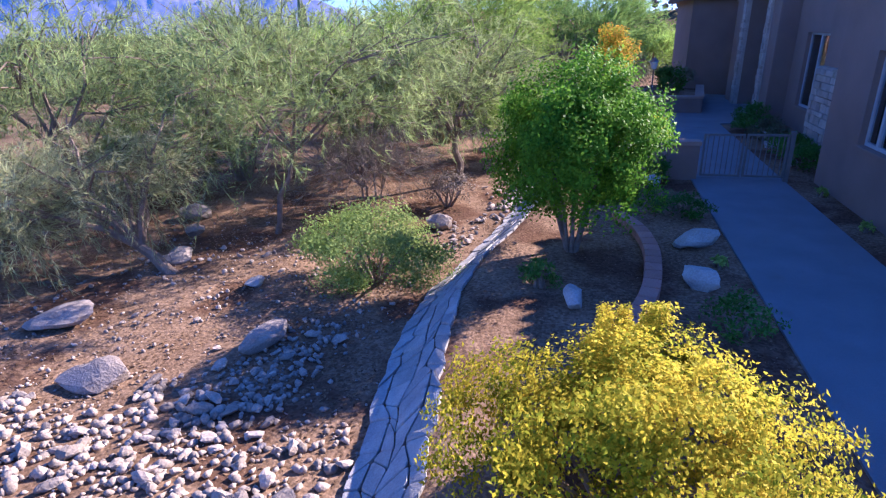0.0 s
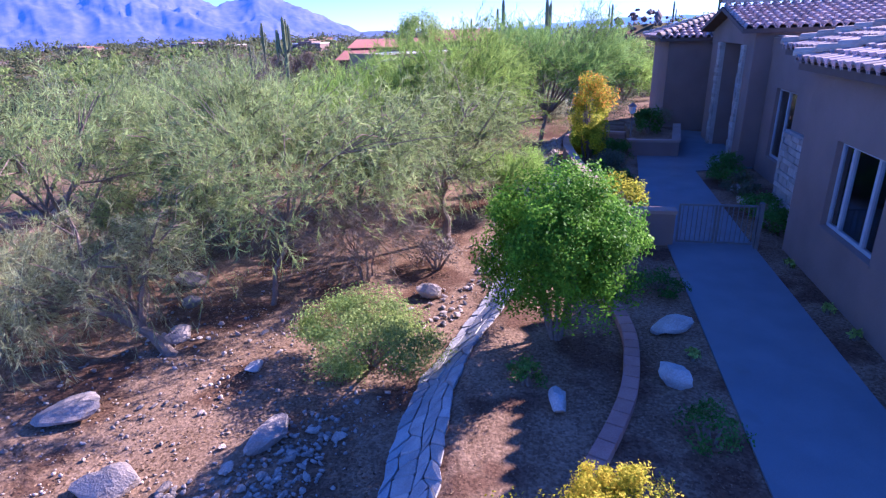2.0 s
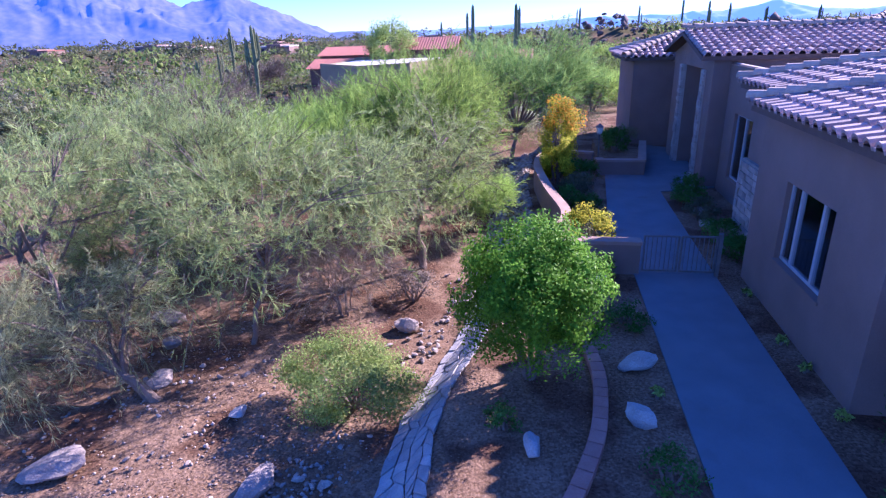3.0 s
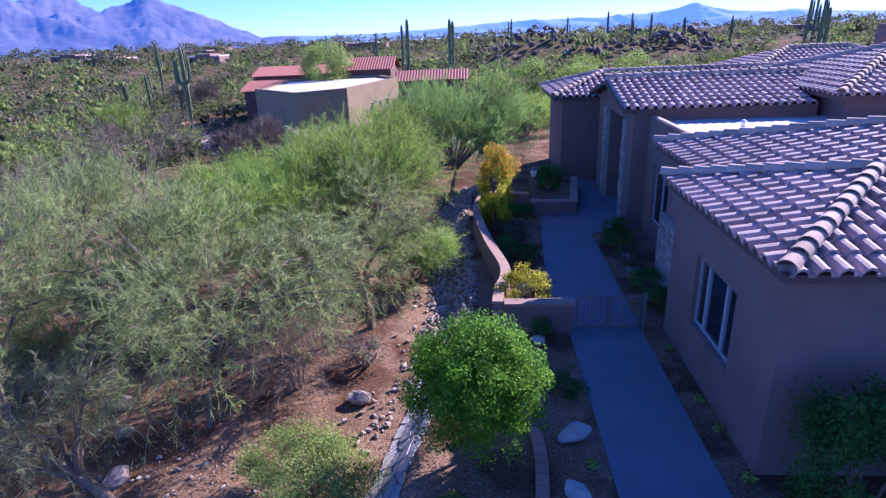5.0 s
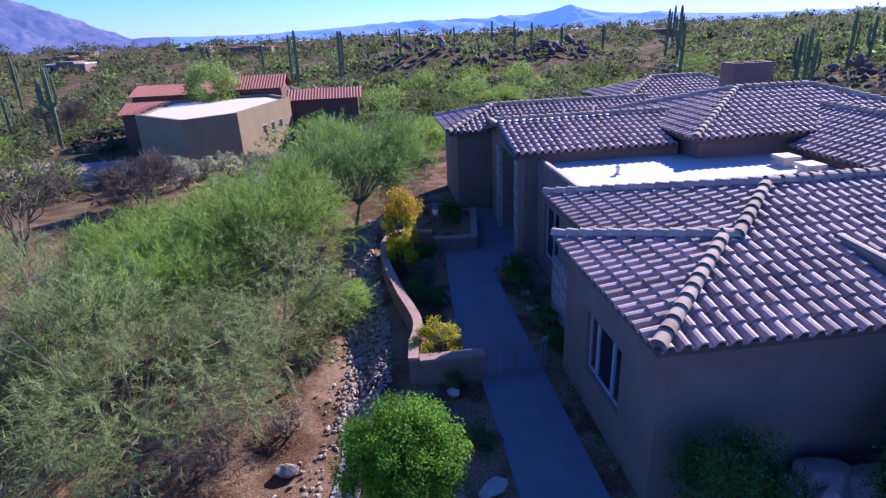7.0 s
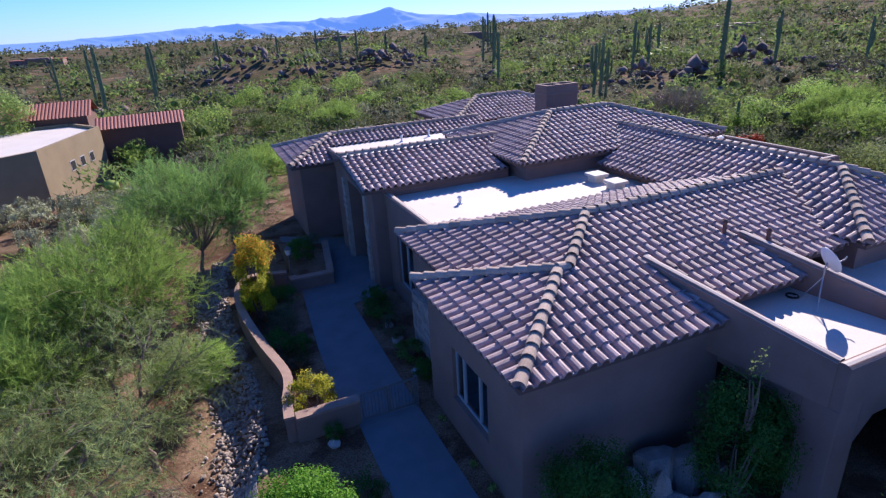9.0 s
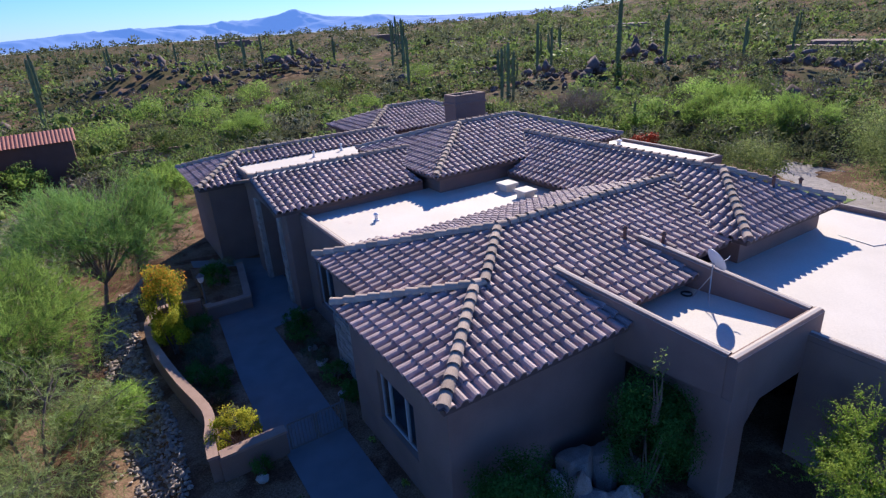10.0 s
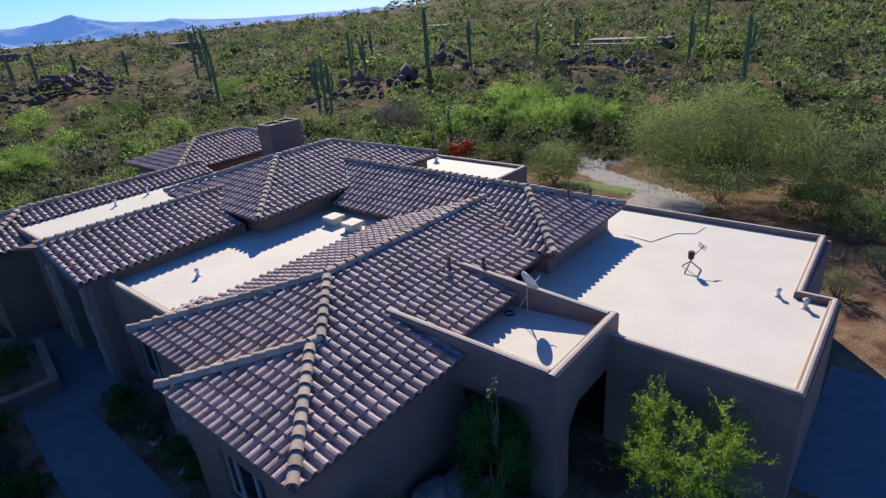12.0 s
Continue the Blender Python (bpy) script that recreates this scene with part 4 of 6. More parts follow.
def clump_points(rng, n, clumps, centre, radii, inner=0.55, spread=0.2):
    """Points in clumps near the surface of an ellipsoid, so that the outline is uneven."""
    c = unit(rng, clumps) * (rng.uniform(inner, 1.0, clumps) ** 0.6)[:, None]
    c[:, 2] = np.where(c[:, 2] < -0.55, -c[:, 2] * 0.6, c[:, 2])
    k = rng.integers(0, clumps, n)
    p = c[k] + np.clip(rng.normal(size=(n, 3)), -1.5, 1.5) * spread * rng.uniform(0.6, 1.2, clumps)[k][:, None]
    return p * np.array(radii) + np.array(centre), p / (np.linalg.norm(p, axis=1, keepdims=True) + 1e-6)


def bush(name, at, radii, n, size, mat, label, category="bush", clumps=60, spread=0.17, seed=1, stems=7, bark="bark", lift=0.5, inner=0.5, share=7, accent=None):
    """A leafy bush: stems and a crown of leaves in clumps."""
    rng = np.random.default_rng(seed)
    x, y, z = at
    t = thing(name, at, label, category)
    c = (x, y, z + radii[2] * lift + radii[2] * 0.4)
    for k in range(stems):
        bm = bmesh.new()
        a = k * math.tau / stems + rng.uniform(-0.3, 0.3)
        r = rng.uniform(0.3, 0.75)
        e = (c[0] + radii[0] * r * math.cos(a), c[1] + radii[1] * r * math.sin(a), c[2] + radii[2] * rng.uniform(0.0, 0.5))
        m = tuple(0.5 * (p + q) + rng.uniform(-0.06, 0.06) for p, q in zip((x, y, z), e))
        tube(bm, [(x + 0.06 * math.cos(a), y + 0.06 * math.sin(a), z - 0.05), m, e], [0.035, 0.025, 0.008], 6)
        part("stem", bm, M[bark], t)
    p, o = clump_points(rng, n, clumps, c, radii, inner, spread)
    p[:, 2] = np.maximum(p[:, 2], z + 0.03)
    v, q = leaves(rng, p, size, o, 0.7)
    fast_mesh("crown", v, q, M[mat], t)
    if accent:
        high = np.flatnonzero(p[:, 2] > z + 0.62 * (p[:, 2].max() - z))
        k = rng.choice(high, n // share)
        v, q = leaves(rng, p[k] + o[k] * 0.05, size * 1.1, o[k], 0.7)
        fast_mesh("crown", v, q, M[accent], t)
    return t


def tree(name, at, H, R, n, length, width, mat, label, seed=1, droop=0.2, lift=0.2, stems=3, bark="bark", r0=0.11, lean=(0, 0), flat=0.7, leaf_n=0, category="tree", fall=0.0, leafsize=0.035, low=0.15, limbs=4, per=20, reach=0.6, twig="mesquite_wood", fork=(0.25, 0.4)):
    """A desert tree: trunk, limbs, and a crown of feathery sprays, each a thin twig with fine strands along it."""
    rng = np.random.default_rng(seed)
    x, y, z = at
    t = thing(name, at, label, category)
    bm = bmesh.new()
    ends = []
    for s in range(stems):
        a = s * math.tau / stems + rng.uniform(-0.5, 0.5)
        wide = 0.18 * R if stems > 1 else 0.05 * R
        p0 = np.array((x + 0.05 * math.cos(a), y + 0.05 * math.sin(a), z - 0.1))
        top = np.array((x + lean[0] * 0.45 + wide * math.cos(a), y + lean[1] * 0.45 + wide * math.sin(a), z + H * rng.uniform(*fork)))
        rr = r0 * rng.uniform(0.75, 1.0)
        steps = [p0 + (top - p0) * f + rng.normal(size=3) * 0.05 * math.sin(math.pi * f) for f in (0.0, 0.25, 0.5, 0.75, 1.0)]
        tube(bm, steps, [rr * 1.15, rr * 0.95, rr * 0.85, rr * 0.75, rr * 0.62], 8)
        for b in range(limbs):
            aa = a + rng.uniform(-1.1, 1.1) if stems > 1 else b * math.tau / limbs + rng.uniform(-0.4, 0.4)
            rad = R * rng.uniform(0.35, 0.75)
            e1 = np.array((x + lean[0] + rad * math.cos(aa), y + lean[1] + rad * math.sin(aa), z + H * rng.uniform(0.45, 0.82)))
            m1 = 0.5 * (top + e1) + rng.normal(size=3) * 0.12 + np.array((0, 0, 0.06 * H))
            m0 = 0.5 * (top + m1) + rng.normal(size=3) * 0.08
            tube(bm, [top, m0, m1, 0.5 * (m1 + e1) + rng.normal(size=3) * 0.08, e1], [rr * 0.5, rr * 0.42, rr * 0.33, rr * 0.22, rr * 0.12], 6)
            ends += [m1, e1]
            for c in range(4):
                e2 = e1 + np.array((math.cos(aa), math.sin(aa), 0)) * R * rng.uniform(0.0, 0.35) + rng.normal(size=3) * R * 0.2
                e2[2] = min(max(e2[2], z + 0.25 * H), z + H)
                tube(bm, [0.5 * (m1 + e1), 0.5 * (e1 + e2) + rng.normal(size=3) * 0.07, e2], [rr * 0.2, rr * 0.13, rr * 0.05], 5)
                ends += [0.5 * (e1 + e2), e2]
    part("trunk", bm, M[bark], t)
    ends = np.array(ends)
    m = max(1, n // per)
    k = rng.integers(0, len(ends), m)
    j = rng.integers(0, len(ends), m)
    mixw = rng.uniform(0, 1, m)[:, None] ** 2 * 0.4
    p = ends[k] * (1 - mixw) + ends[j] * mixw + rng.normal(size=(m, 3)) * np.array((1, 1, flat)) * R * rng.uniform(0.05, 0.16, len(ends))[k][:, None]
    c = np.array((x + lean[0], y + lean[1], z + H * 0.45))
    q = (p - c) / np.array((R, R, H * 0.55))
    far = np.linalg.norm(q, axis=1, keepdims=True)
    u = q / (far + 1e-6)
    rim = (0.90 + 0.16 * np.sin(3.1 * u[:, 0] + seed) * np.cos(2.7 * u[:, 1] - seed) + 0.12 * np.sin(6.3 * u[:, 0] - 5.1 * u[:, 1] + 4.0 * u[:, 2]))[:, None]
    p = np.where(far > rim, c + (p - c) / far * rim * rng.uniform(0.8, 1.0, m)[:, None], p)
    way = (p - c) / R + rng.normal(size=(m, 3)) * 0.5 + np.array((0, 0, lift))
    way /= np.linalg.norm(way, axis=1, keepdims=True)
    L = reach * rng.uniform(0.5, 1.3, m)[:, None]
    sag = np.zeros((m, 3))
    sag[:, 2] = -(droop + fall * rng.uniform(0, 1, m))
    sag += rng.normal(size=(m, 3)) * 0.2
    # twigs
    n1, n2 = p + way * L * 0.5 + sag * L * 0.25, p + way * L + sag * L
    side = np.cross(way, unit(rng, m))
    side /= np.linalg.norm(side, axis=1, keepdims=True)
    w = width * 0.55
    V = np.stack([p - side * w, p + side * w, n1 + side * w * 0.7, n1 - side * w * 0.7, n2 + side * w * 0.35, n2 - side * w * 0.35], 1).reshape(-1, 3)
    base = np.arange(m)[:, None] * 6
    fast_mesh("twig", V, np.concatenate([base + np.array((0, 1, 2, 3)), base + np.array((3, 2, 4, 5))]), M[twig], t)["kind"] = "stuff"
    # strands
    i = np.repeat(np.arange(m), per)
    f = rng.uniform(0.0, 1.0, m * per)[:, None]
    at_ = p[i] + way[i] * L[i] * f + sag[i] * L[i] * f * f
    at_[:, 2] = np.maximum(at_[:, 2], z + low * H * rng.uniform(0.8, 1.3, m * per))
    go = way[i] + 2 * sag[i] * f * 0.45 + unit(rng, m * per) * 0.8
    v, fc = strands(rng, at_, go, length, width)
    fast_mesh("crown", v, fc, M[mat], t, tris=True)
    if leaf_n:
        kk = rng.choice(m * per, leaf_n)
        v, fc = leaves(rng, at_[kk] + go[kk] * rng.uniform(0.05, 0.2, (leaf_n, 1)), leafsize, go[kk], 0.3)
        fast_mesh("crown", v, fc, M[mat], t)
    return t


# garden plants
bush("tree", (0.50, 8.55, 0.0), (1.2, 1.2, 1.24), 50000, 0.056, "citrus", "dense round bright green tree with a short trunk", "tree", 300, 0.10, 11, 8, lift=0.78, inner=0.25)
bush("bush", (1.0, 3.6, 0.0), (1.30, 1.02, 0.68), 42000, 0.037, "yellow", "spreading bush of yellow and lime leaves in full sun", "bush", 260, 0.075, 12, 9, lift=0.48, inner=0.3)
bush("bush", (1.08, 4.35, 0.0), (0.45, 0.5, 0.68), 18000, 0.030, "yellow", "upright yellow bush beside the larger one", "bush", 60, 0.10, 13, 6, lift=0.5)
bush("bush", (-2.5, 8.3, -0.62), (1.25, 0.95, 0.66), 21000, 0.045, "olive", "rounded grey-green bush in the wash", "bush", 60, 0.16, 14, 9, lift=0.35)
bush("shrub", (1.78, 13.8, 0.0), (0.74, 0.62, 0.62), 4500, 0.06, "gold", "golden-leaved shrub behind the court wall", "shrub", 24, 0.15, 15, 6, lift=0.75)
bush("shrub", (1.3, 22.0, 0.0), (0.72, 0.8, 1.28), 9000, 0.07, "gold", "tall golden shrub with orange tips", "shrub", 30, 0.17, 16, 6, lift=0.75, accent="orange")
bush("shrub", (1.15, 20.5, 0.0), (0.55, 0.9, 0.85), 8000, 0.07, "gold", "golden shrub against the court wall", "shrub", 20, 0.17, 17, 5, lift=0.6)
bush("shrub", (3.6, 24.6, 0.45), (0.55, 0.6, 0.6), 2200, 0.09, "darkgreen", "dark green shrub in the raised bed", "shrub", 30, 0.17, 18, 6)
bush("shrub", (1.8, 19.0, 0.0), (0.6, 0.8, 0.45), 2200, 0.06, "shrubB", "grey-green shrub in the court", "shrub", 30, 0.18, 19, 6)
bush("shrub", (1.8, 16.6, 0.0), (0.5, 0.7, 0.28), 1500, 0.05, "shrubA", "low dark shrub in the court", "shrub", 26, 0.18, 20, 6)
bush("shrub", (5.2, 18.7, 0.0), (0.55, 0.8, 0.3), 2200, 0.06, "darkgreen", "low dark green planting by the house", "shrub", 30, 0.18, 21, 6)
bush("shrub", (5.2, 15.4, 0.0), (0.45, 0.6, 0.3), 1500, 0.06, "darkgreen", "low dark green planting by the house", "shrub", 26, 0.18, 22, 6)
bush("shrub", (0.15, 7.25, 0.0), (0.25, 0.25, 0.2), 700, 0.05, "darkgreen", "small dark round shrub in the gravel", "shrub", 16, 0.2, 23, 5)
bush("shrub", (2.25, 10.6, 0.0), (0.5, 0.55, 0.22), 1400, 0.05, "darkgreen", "low dark shrub beside the walk", "shrub", 26, 0.2, 24, 6)
bush("shrub", (2.3, 6.4, 0.0), (0.35, 0.4, 0.22), 900, 0.05, "darkgreen", "low dark shrub beside the walk", "shrub", 20, 0.2, 25, 6)
bush("shrub", (2.0, 12.6, 0.0), (0.3, 0.25, 0.3), 700, 0.06, "darkgreen", "small dark shrub under the court wall", "shrub", 16, 0.2, 26, 5)
bush("shrub", (4.85, 6.0, 0.0), (0.35, 0.6, 0.4), 1500, 0.06, "darkgreen", "dark green shrub at the house corner", "shrub", 20, 0.2, 27, 6)
bush("shrub", (5.85, 6.95, 0.0), (0.95, 0.75, 1.35), 15000, 0.06, "darkgreen", "dark green shrub in the shade of the eave", "shrub", 30, 0.2, 28, 6)
bush("shrub", (9.4, 6.6, 0.0), (0.95, 0.85, 1.62), 20000, 0.06, "darkgreen", "tall dark green shrub by the side entry", "shrub", 40, 0.2, 29, 7)
bush("shrub", (9.4, 6.5, 2.1), (0.26, 0.22, 1.0), 150, 0.06, "olive", "slender shoots rising above the shrub", "shrub", 14, 0.2, 30, 5)
tree("tree", (11.6, 2.85, 0.0), 3.4, 1.4, 5000, 0.22, 0.010, "lime", "lime-green feathery tree by the garage", 31, 0.05, 0.35, 4, "bark", 0.05, leaf_n=20000, leafsize=0.048, twig="lime")
for i, (x, y) in enumerate([(4.85, 12.0), (4.85, 10.1), (4.9, 9.2), (4.9, 8.0), (2.45, 8.25)]):
    bush("succulent", (x, y, 0.0), (0.09, 0.09, 0.08), 90, 0.07, "olive", "small lime-green tuft in the gravel", "plant", 8, 0.3, 60 + i, 3)

for i, (x, y, rx, ry, rz) in enumerate([(1.9, 15.0, 0.4, 0.5, 0.3), (2.1, 17.6, 0.35, 0.6, 0.32), (1.45, 17.9, 0.45, 0.6, 0.4), (1.9, 20.2, 0.5, 0.5, 0.35), (2.3, 21.4, 0.4, 0.5, 0.4), (1.7, 21.4, 0.4, 0.4, 0.5), (5.15, 17.0, 0.45, 0.7, 0.35), (5.2, 14.2, 0.35, 0.5, 0.3), (5.35, 19.6, 0.5, 0.5, 0.4), (4.0, 25.4, 0.5, 0.6, 0.55)]):
    bush("shrub", (x, y, 0.45 if y > 25 else 0.0), (rx, ry, rz), 2000, 0.06, "darkgreen" if i % 3 else "shrubB", "low dark green planting in the court bed", "shrub", 26, 0.18, 240 + i, 5)

# trees of the wash: place, height, spread
tree("mesquite_tree", (-5.3, 10.0, -0.7), 4.7, 3.2, 23000, 0.20, 0.014, "mesquite", "grey-green feathery mesquite with drooping twigs", 41, 0.25, 0.3, 1, "bark", 0.075, (0.8, 0.5), 0.8, fall=0.8, low=0.26, limbs=10, fork=(0.34, 0.36))
tree("mesquite_tree", (-6.05, 8.05, -0.72), 2.8, 2.4, 13000, 0.20, 0.013, "mesquite_dry", "leaning mesquite with pale drooping twigs", 42, 0.4, 0.1, 1, "bark", 0.13, (-1.9, 0.3), 0.75, fall=1.0, low=0.14, limbs=8, fork=(0.12, 0.18))
tree("mesquite_tree", (-2.5, 14.3, -0.62), 4.5, 2.9, 25000, 0.20, 0.014, "mesquite", "grey-green mesquite with a dark twisted trunk", 43, 0.2, 0.3, 1, "bark", 0.15, (-0.5, 0.1), 0.8, fall=0.7, low=0.26, limbs=9)
tree("palo_verde_tree", (-4.2, 19.6, -0.7), 5.6, 3.7, 43524, 0.22, 0.015, "palo", "fresh green palo verde with an open crown", 44, 0.05, 0.25, 4, "greenbark", 0.12, (0.75, 0.3), 0.8, low=0.26, twig="palo")
tree("mesquite_tree", (-8.6, 14.2, -0.8), 5.2, 3.9, 29000, 0.22, 0.016, "mesquite", "broad grey-green mesquite tree in the wash", 45, 0.05, 0.75, 3, "bark", 0.11, (0, 0), 0.8, fall=0.25, low=0.1)
tree("palo_verde_tree", (-11.0, 10.5, -0.8), 5.0, 3.7, 24000, 0.22, 0.016, "mesquite", "dense grey-green palo verde in the wash", 46, 0.05, 0.75, 3, "bark", 0.11, (0.6, -0.8), 0.8, fall=0.3, low=0.02)
tree("palo_verde_tree", (-6.0, 16.8, -0.8), 4.6, 2.9, 29000, 0.24, 0.015, "palo", "yellow-green palo verde in the thicket", 50, 0.0, 0.45, 3, "greenbark", 0.09, (0, 0), 0.8, twig="palo")
tree("palo_verde_tree", (-0.85, 27.1, -0.6), 6.5, 3.7, 46000, 0.26, 0.017, "palo_grey", "hazy green palo verde leaning over the wash", 47, 0.0, 0.45, 1, "bark", 0.13, (0.3, 0.4), 0.75, low=0.24, twig="palo", limbs=13, fork=(0.2, 0.22))
tree("palo_verde_tree", (-8.6, 21.5, -0.8), 3.8, 3.0, 27000, 0.26, 0.016, "palo", "green palo verde in the wash", 48, 0.0, 0.45, 3, "greenbark", 0.09, (0, 0), 0.8, twig="palo")
tree("bare_tree", (-17.0, 28.5, -0.9), 5.0, 3.8, 6500, 0.30, 0.012, "shrubC", "leafless brown mesquite with dark limbs", 49, 0.0, 0.5, 5, "bark", 0.10, (0, 0), 0.8, limbs=5)
tree("bare_tree", (37.5, 36.4, gz(37.5, 36.4)), 4.6, 3.0, 5000, 0.30, 0.02, "shrubC", "leafless dark desert tree behind the house", 63, 0.0, 0.5, 3, "bark", 0.10, (0, 0), 0.8, limbs=5)
tree("bare_tree", (-20.5, 26.0, -0.9), 3.2, 2.8, 7000, 0.30, 0.012, "shrubC", "leafless brown mesquite shrub", 62, 0.0, 0.5, 4, "bark", 0.08, (0, 0), 0.8)
tree("mesquite_tree", (-13.5, 17.5, -0.9), 4.8, 3.6, 20000, 0.28, 0.016, "mesquite", "grey-green mesquite at the edge of the wash", 51, 0.1, 0.4, 3, "bark", 0.1, (0, 0), 0.8)
tree("shrub", (-1.6, 17.4, -0.6), 1.9, 1.4, 14196, 0.2, 0.011, "palo", "low feathery green shrub spilling towards the channel", 52, 0.1, 0.3, 4, "greenbark", 0.04, (0.3, 0), 0.7, category="shrub", twig="palo", reach=0.4)
tree("mesquite_shrub", (-9.6, 12.6, -0.75), 2.4, 2.0, 10920, 0.28, 0.011, "mesquite", "low mesquite thicket with twigs to the ground", 56, 0.3, 0.2, 4, "bark", 0.05, (0, 0), 0.8, category="shrub", fall=0.9, low=0.03)
tree("mesquite_shrub", (-9.2, 7.4, -0.75), 2.2, 2.0, 10920, 0.28, 0.011, "mesquite_dry", "pale drooping mesquite shrub at the wash", 57, 0.4, 0.1, 4, "bark", 0.05, (0, 0), 0.8, category="shrub", fall=1.0, low=0.03)
tree("mesquite_shrub", (-3.7, 11.5, -0.65), 1.9, 1.3, 7000, 0.26, 0.009, "shrubC", "bare brown twiggy shrub under the mesquite", 54, 0.2, 0.2, 4, "bark", 0.03, (0, 0), 0.8, category="shrub", fall=0.6, low=0.03)
bush("shrub", (-2.3, 12.4, -0.6), (0.6, 0.6, 0.4), 2500, 0.05, "shrubC", "low brown twiggy shrub", "shrub", 30, 0.2, 53, 6)

# ---- desert around ----
def saguaro(x, y, h, seed, label="tall green saguaro cactus", arms=2, z=None):
    rng = random.Random(seed)
    z = gz(x, y) if z is None else z
    t = thing("saguaro", (x, y, z), label, "cactus")

    def ribbed(bm, pts, radii, sides=20):
        rings = []
        for i, p in enumerate(pts):
            p = Vector(p)
            d = (Vector(pts[min(i + 1, len(pts) - 1)]) - Vector(pts[max(i - 1, 0)])).normalized()
            a = d.cross(Vector((0.2, 0.95, 0.1))).normalized()
            b = d.cross(a)
            rings.append([bm.verts.new(p + radii[i] * (1.0 if k % 2 else 0.84) * (math.cos(k * math.tau / sides) * a + math.sin(k * math.tau / sides) * b)) for k in range(sides)])
        for r0, r1 in zip(rings, rings[1:]):
            for k in range(sides):
                bm.faces.new((r0[k], r0[(k + 1) % sides], r1[(k + 1) % sides], r1[k]))
        bm.faces.new(rings[-1])

    r = 0.024 * h + 0.05
    bm = bmesh.new()
    ribbed(bm, [(x, y, z - 0.2), (x + 0.02 * h, y, z + h * 0.4), (x + 0.025 * h, y, z + h * 0.9), (x + 0.025 * h, y, z + h * 0.97), (x + 0.025 * h, y, z + h)], [r * 0.85, r, r * 0.9, r * 0.65, r * 0.15])
    part("stem", bm, M["saguaro"], t)
    for k in range(arms):
        a = rng.uniform(0, math.tau)
        b0 = h * rng.uniform(0.35, 0.55)
        o = r * 2.6
        up = h * rng.uniform(0.2, 0.38)
        c, s = math.cos(a), math.sin(a)
        bm = bmesh.new()
        ribbed(bm, [(x + 0.02 * h + c * q, y + s * q, z + b0 + w) for q, w in ((0, 0), (o * 0.7, 0.05 * h), (o, 0.14 * h), (o, 0.14 * h + up * 0.8), (o, 0.14 * h + up))], [r * 0.55, r * 0.6, r * 0.65, r * 0.6, r * 0.12], 14)
        part("arm", bm, M["saguaro"], t)
    return t


SAGUAROS = [(-37, 72, 5.6, 3), (-40.5, 71, 4.2, 2), (-43, 70, 3.6, 3), (-33, 66, 6.6, 4), (40, 160, 6.5, 0), (50, 150, 6, 1), (67, 128, 8, 1), (60, 110, 8.5, 2), (-16, 130, 8, 0), (-5, 128, 7, 1),
            (80, 150, 8, 0), (66, 58, 8.5, 0), (47.1, 60.2, 5.4, 3), (48.6, 60.8, 5.8, 2), (50, 61.4, 4.8, 2), (74, 84, 7, 2), (75.6, 82, 6.4, 3), (47.7, 86, 6.5, 2), (77.7, 59, 6, 1), (-12, 106, 8.5, 0), (-4.2, 98, 8, 1),
            (42, 150, 7, 1), (100, 60, 6, 2), (112, 58, 6, 3), (78, 18, 6.5, 2), (41.9, 34.5, 2.6, 0), (39.5, 34.6, 1.8, 0), (43.8, 37.5, 1.4, 0), (35, 140, 7, 1), (126, 37, 7, 1), (-25, 150, 7, 1), (20, 135, 5, 1),
            (28, 132, 6, 0), (8, 140, 6.5, 1), (-30, 120, 7, 2), (90, 95, 6, 1), (5.2, 48, 2.2, 0), (95, 30, 6, 1), (57, 140, 6, 2), (-60, 110, 7, 2)]
for i, (x, y, h, n) in enumerate(SAGUAROS):
    saguaro(x, y, h * 1.3, i, "tall green saguaro cactus with arms" if n else "single-stemmed green saguaro cactus", n)


def shrub_shape(seed, n, size, flat=0.75, clumps=14):
    rng = np.random.default_rng(seed)
    p, o = clump_points(rng, n, clumps, (0, 0, 0.55 * flat), (1, 1, flat), 0.45, 0.22)
    p[:, 2] = np.maximum(p[:, 2], 0.02)
    return leaves(rng, p, size, o, 0.6)


def massed_shape(seed, n, length, width, lumps, flat=0.8):
    """A far shrub: small dim cores under a haze of fine twigs, all triangles."""
    rng = np.random.default_rng(seed)
    V, F, b = [], [], 0
    bm = bmesh.new()
    bmesh.ops.create_icosphere(bm, subdivisions=1, radius=1.0)
    ball = np.array([v.co[:] for v in bm.verts])
    tri = np.array([[v.index for v in f.verts] for f in bm.faces])
    bm.free()
    cen = unit(rng, lumps) * np.array((0.55, 0.55, 0.3)) + np.array((0, 0, 0.42))
    rad = rng.uniform(0.30, 0.52, lumps)
    for c, r in zip(cen[:2], rad):
        V.append((c + ball * rng.uniform(0.5, 1.0, (len(ball), 1)) * r * 0.45) * np.array((1, 1, flat)))
        F.append(tri + b)
        b += len(ball)
    k = rng.integers(0, lumps, n)
    u = unit(rng, n)
    u[:, 2] = np.abs(u[:, 2]) * 1.1 - 0.15
    p = (cen[k] + u * rad[k][:, None] * rng.uniform(0.55, 1.08, (n, 1)) ** 0.7) * np.array((1, 1, flat))
    v, q = strands(rng, p, 0.6 * u + 0.9 * unit(rng, n) + np.array((0, 0, 0.15)), length, width)
    V.append(v)
    F.append(q + b)
    V = np.concatenate(V)
    V[:, 2] = np.maximum(V[:, 2], 0.0)
    return V, np.concatenate(F)


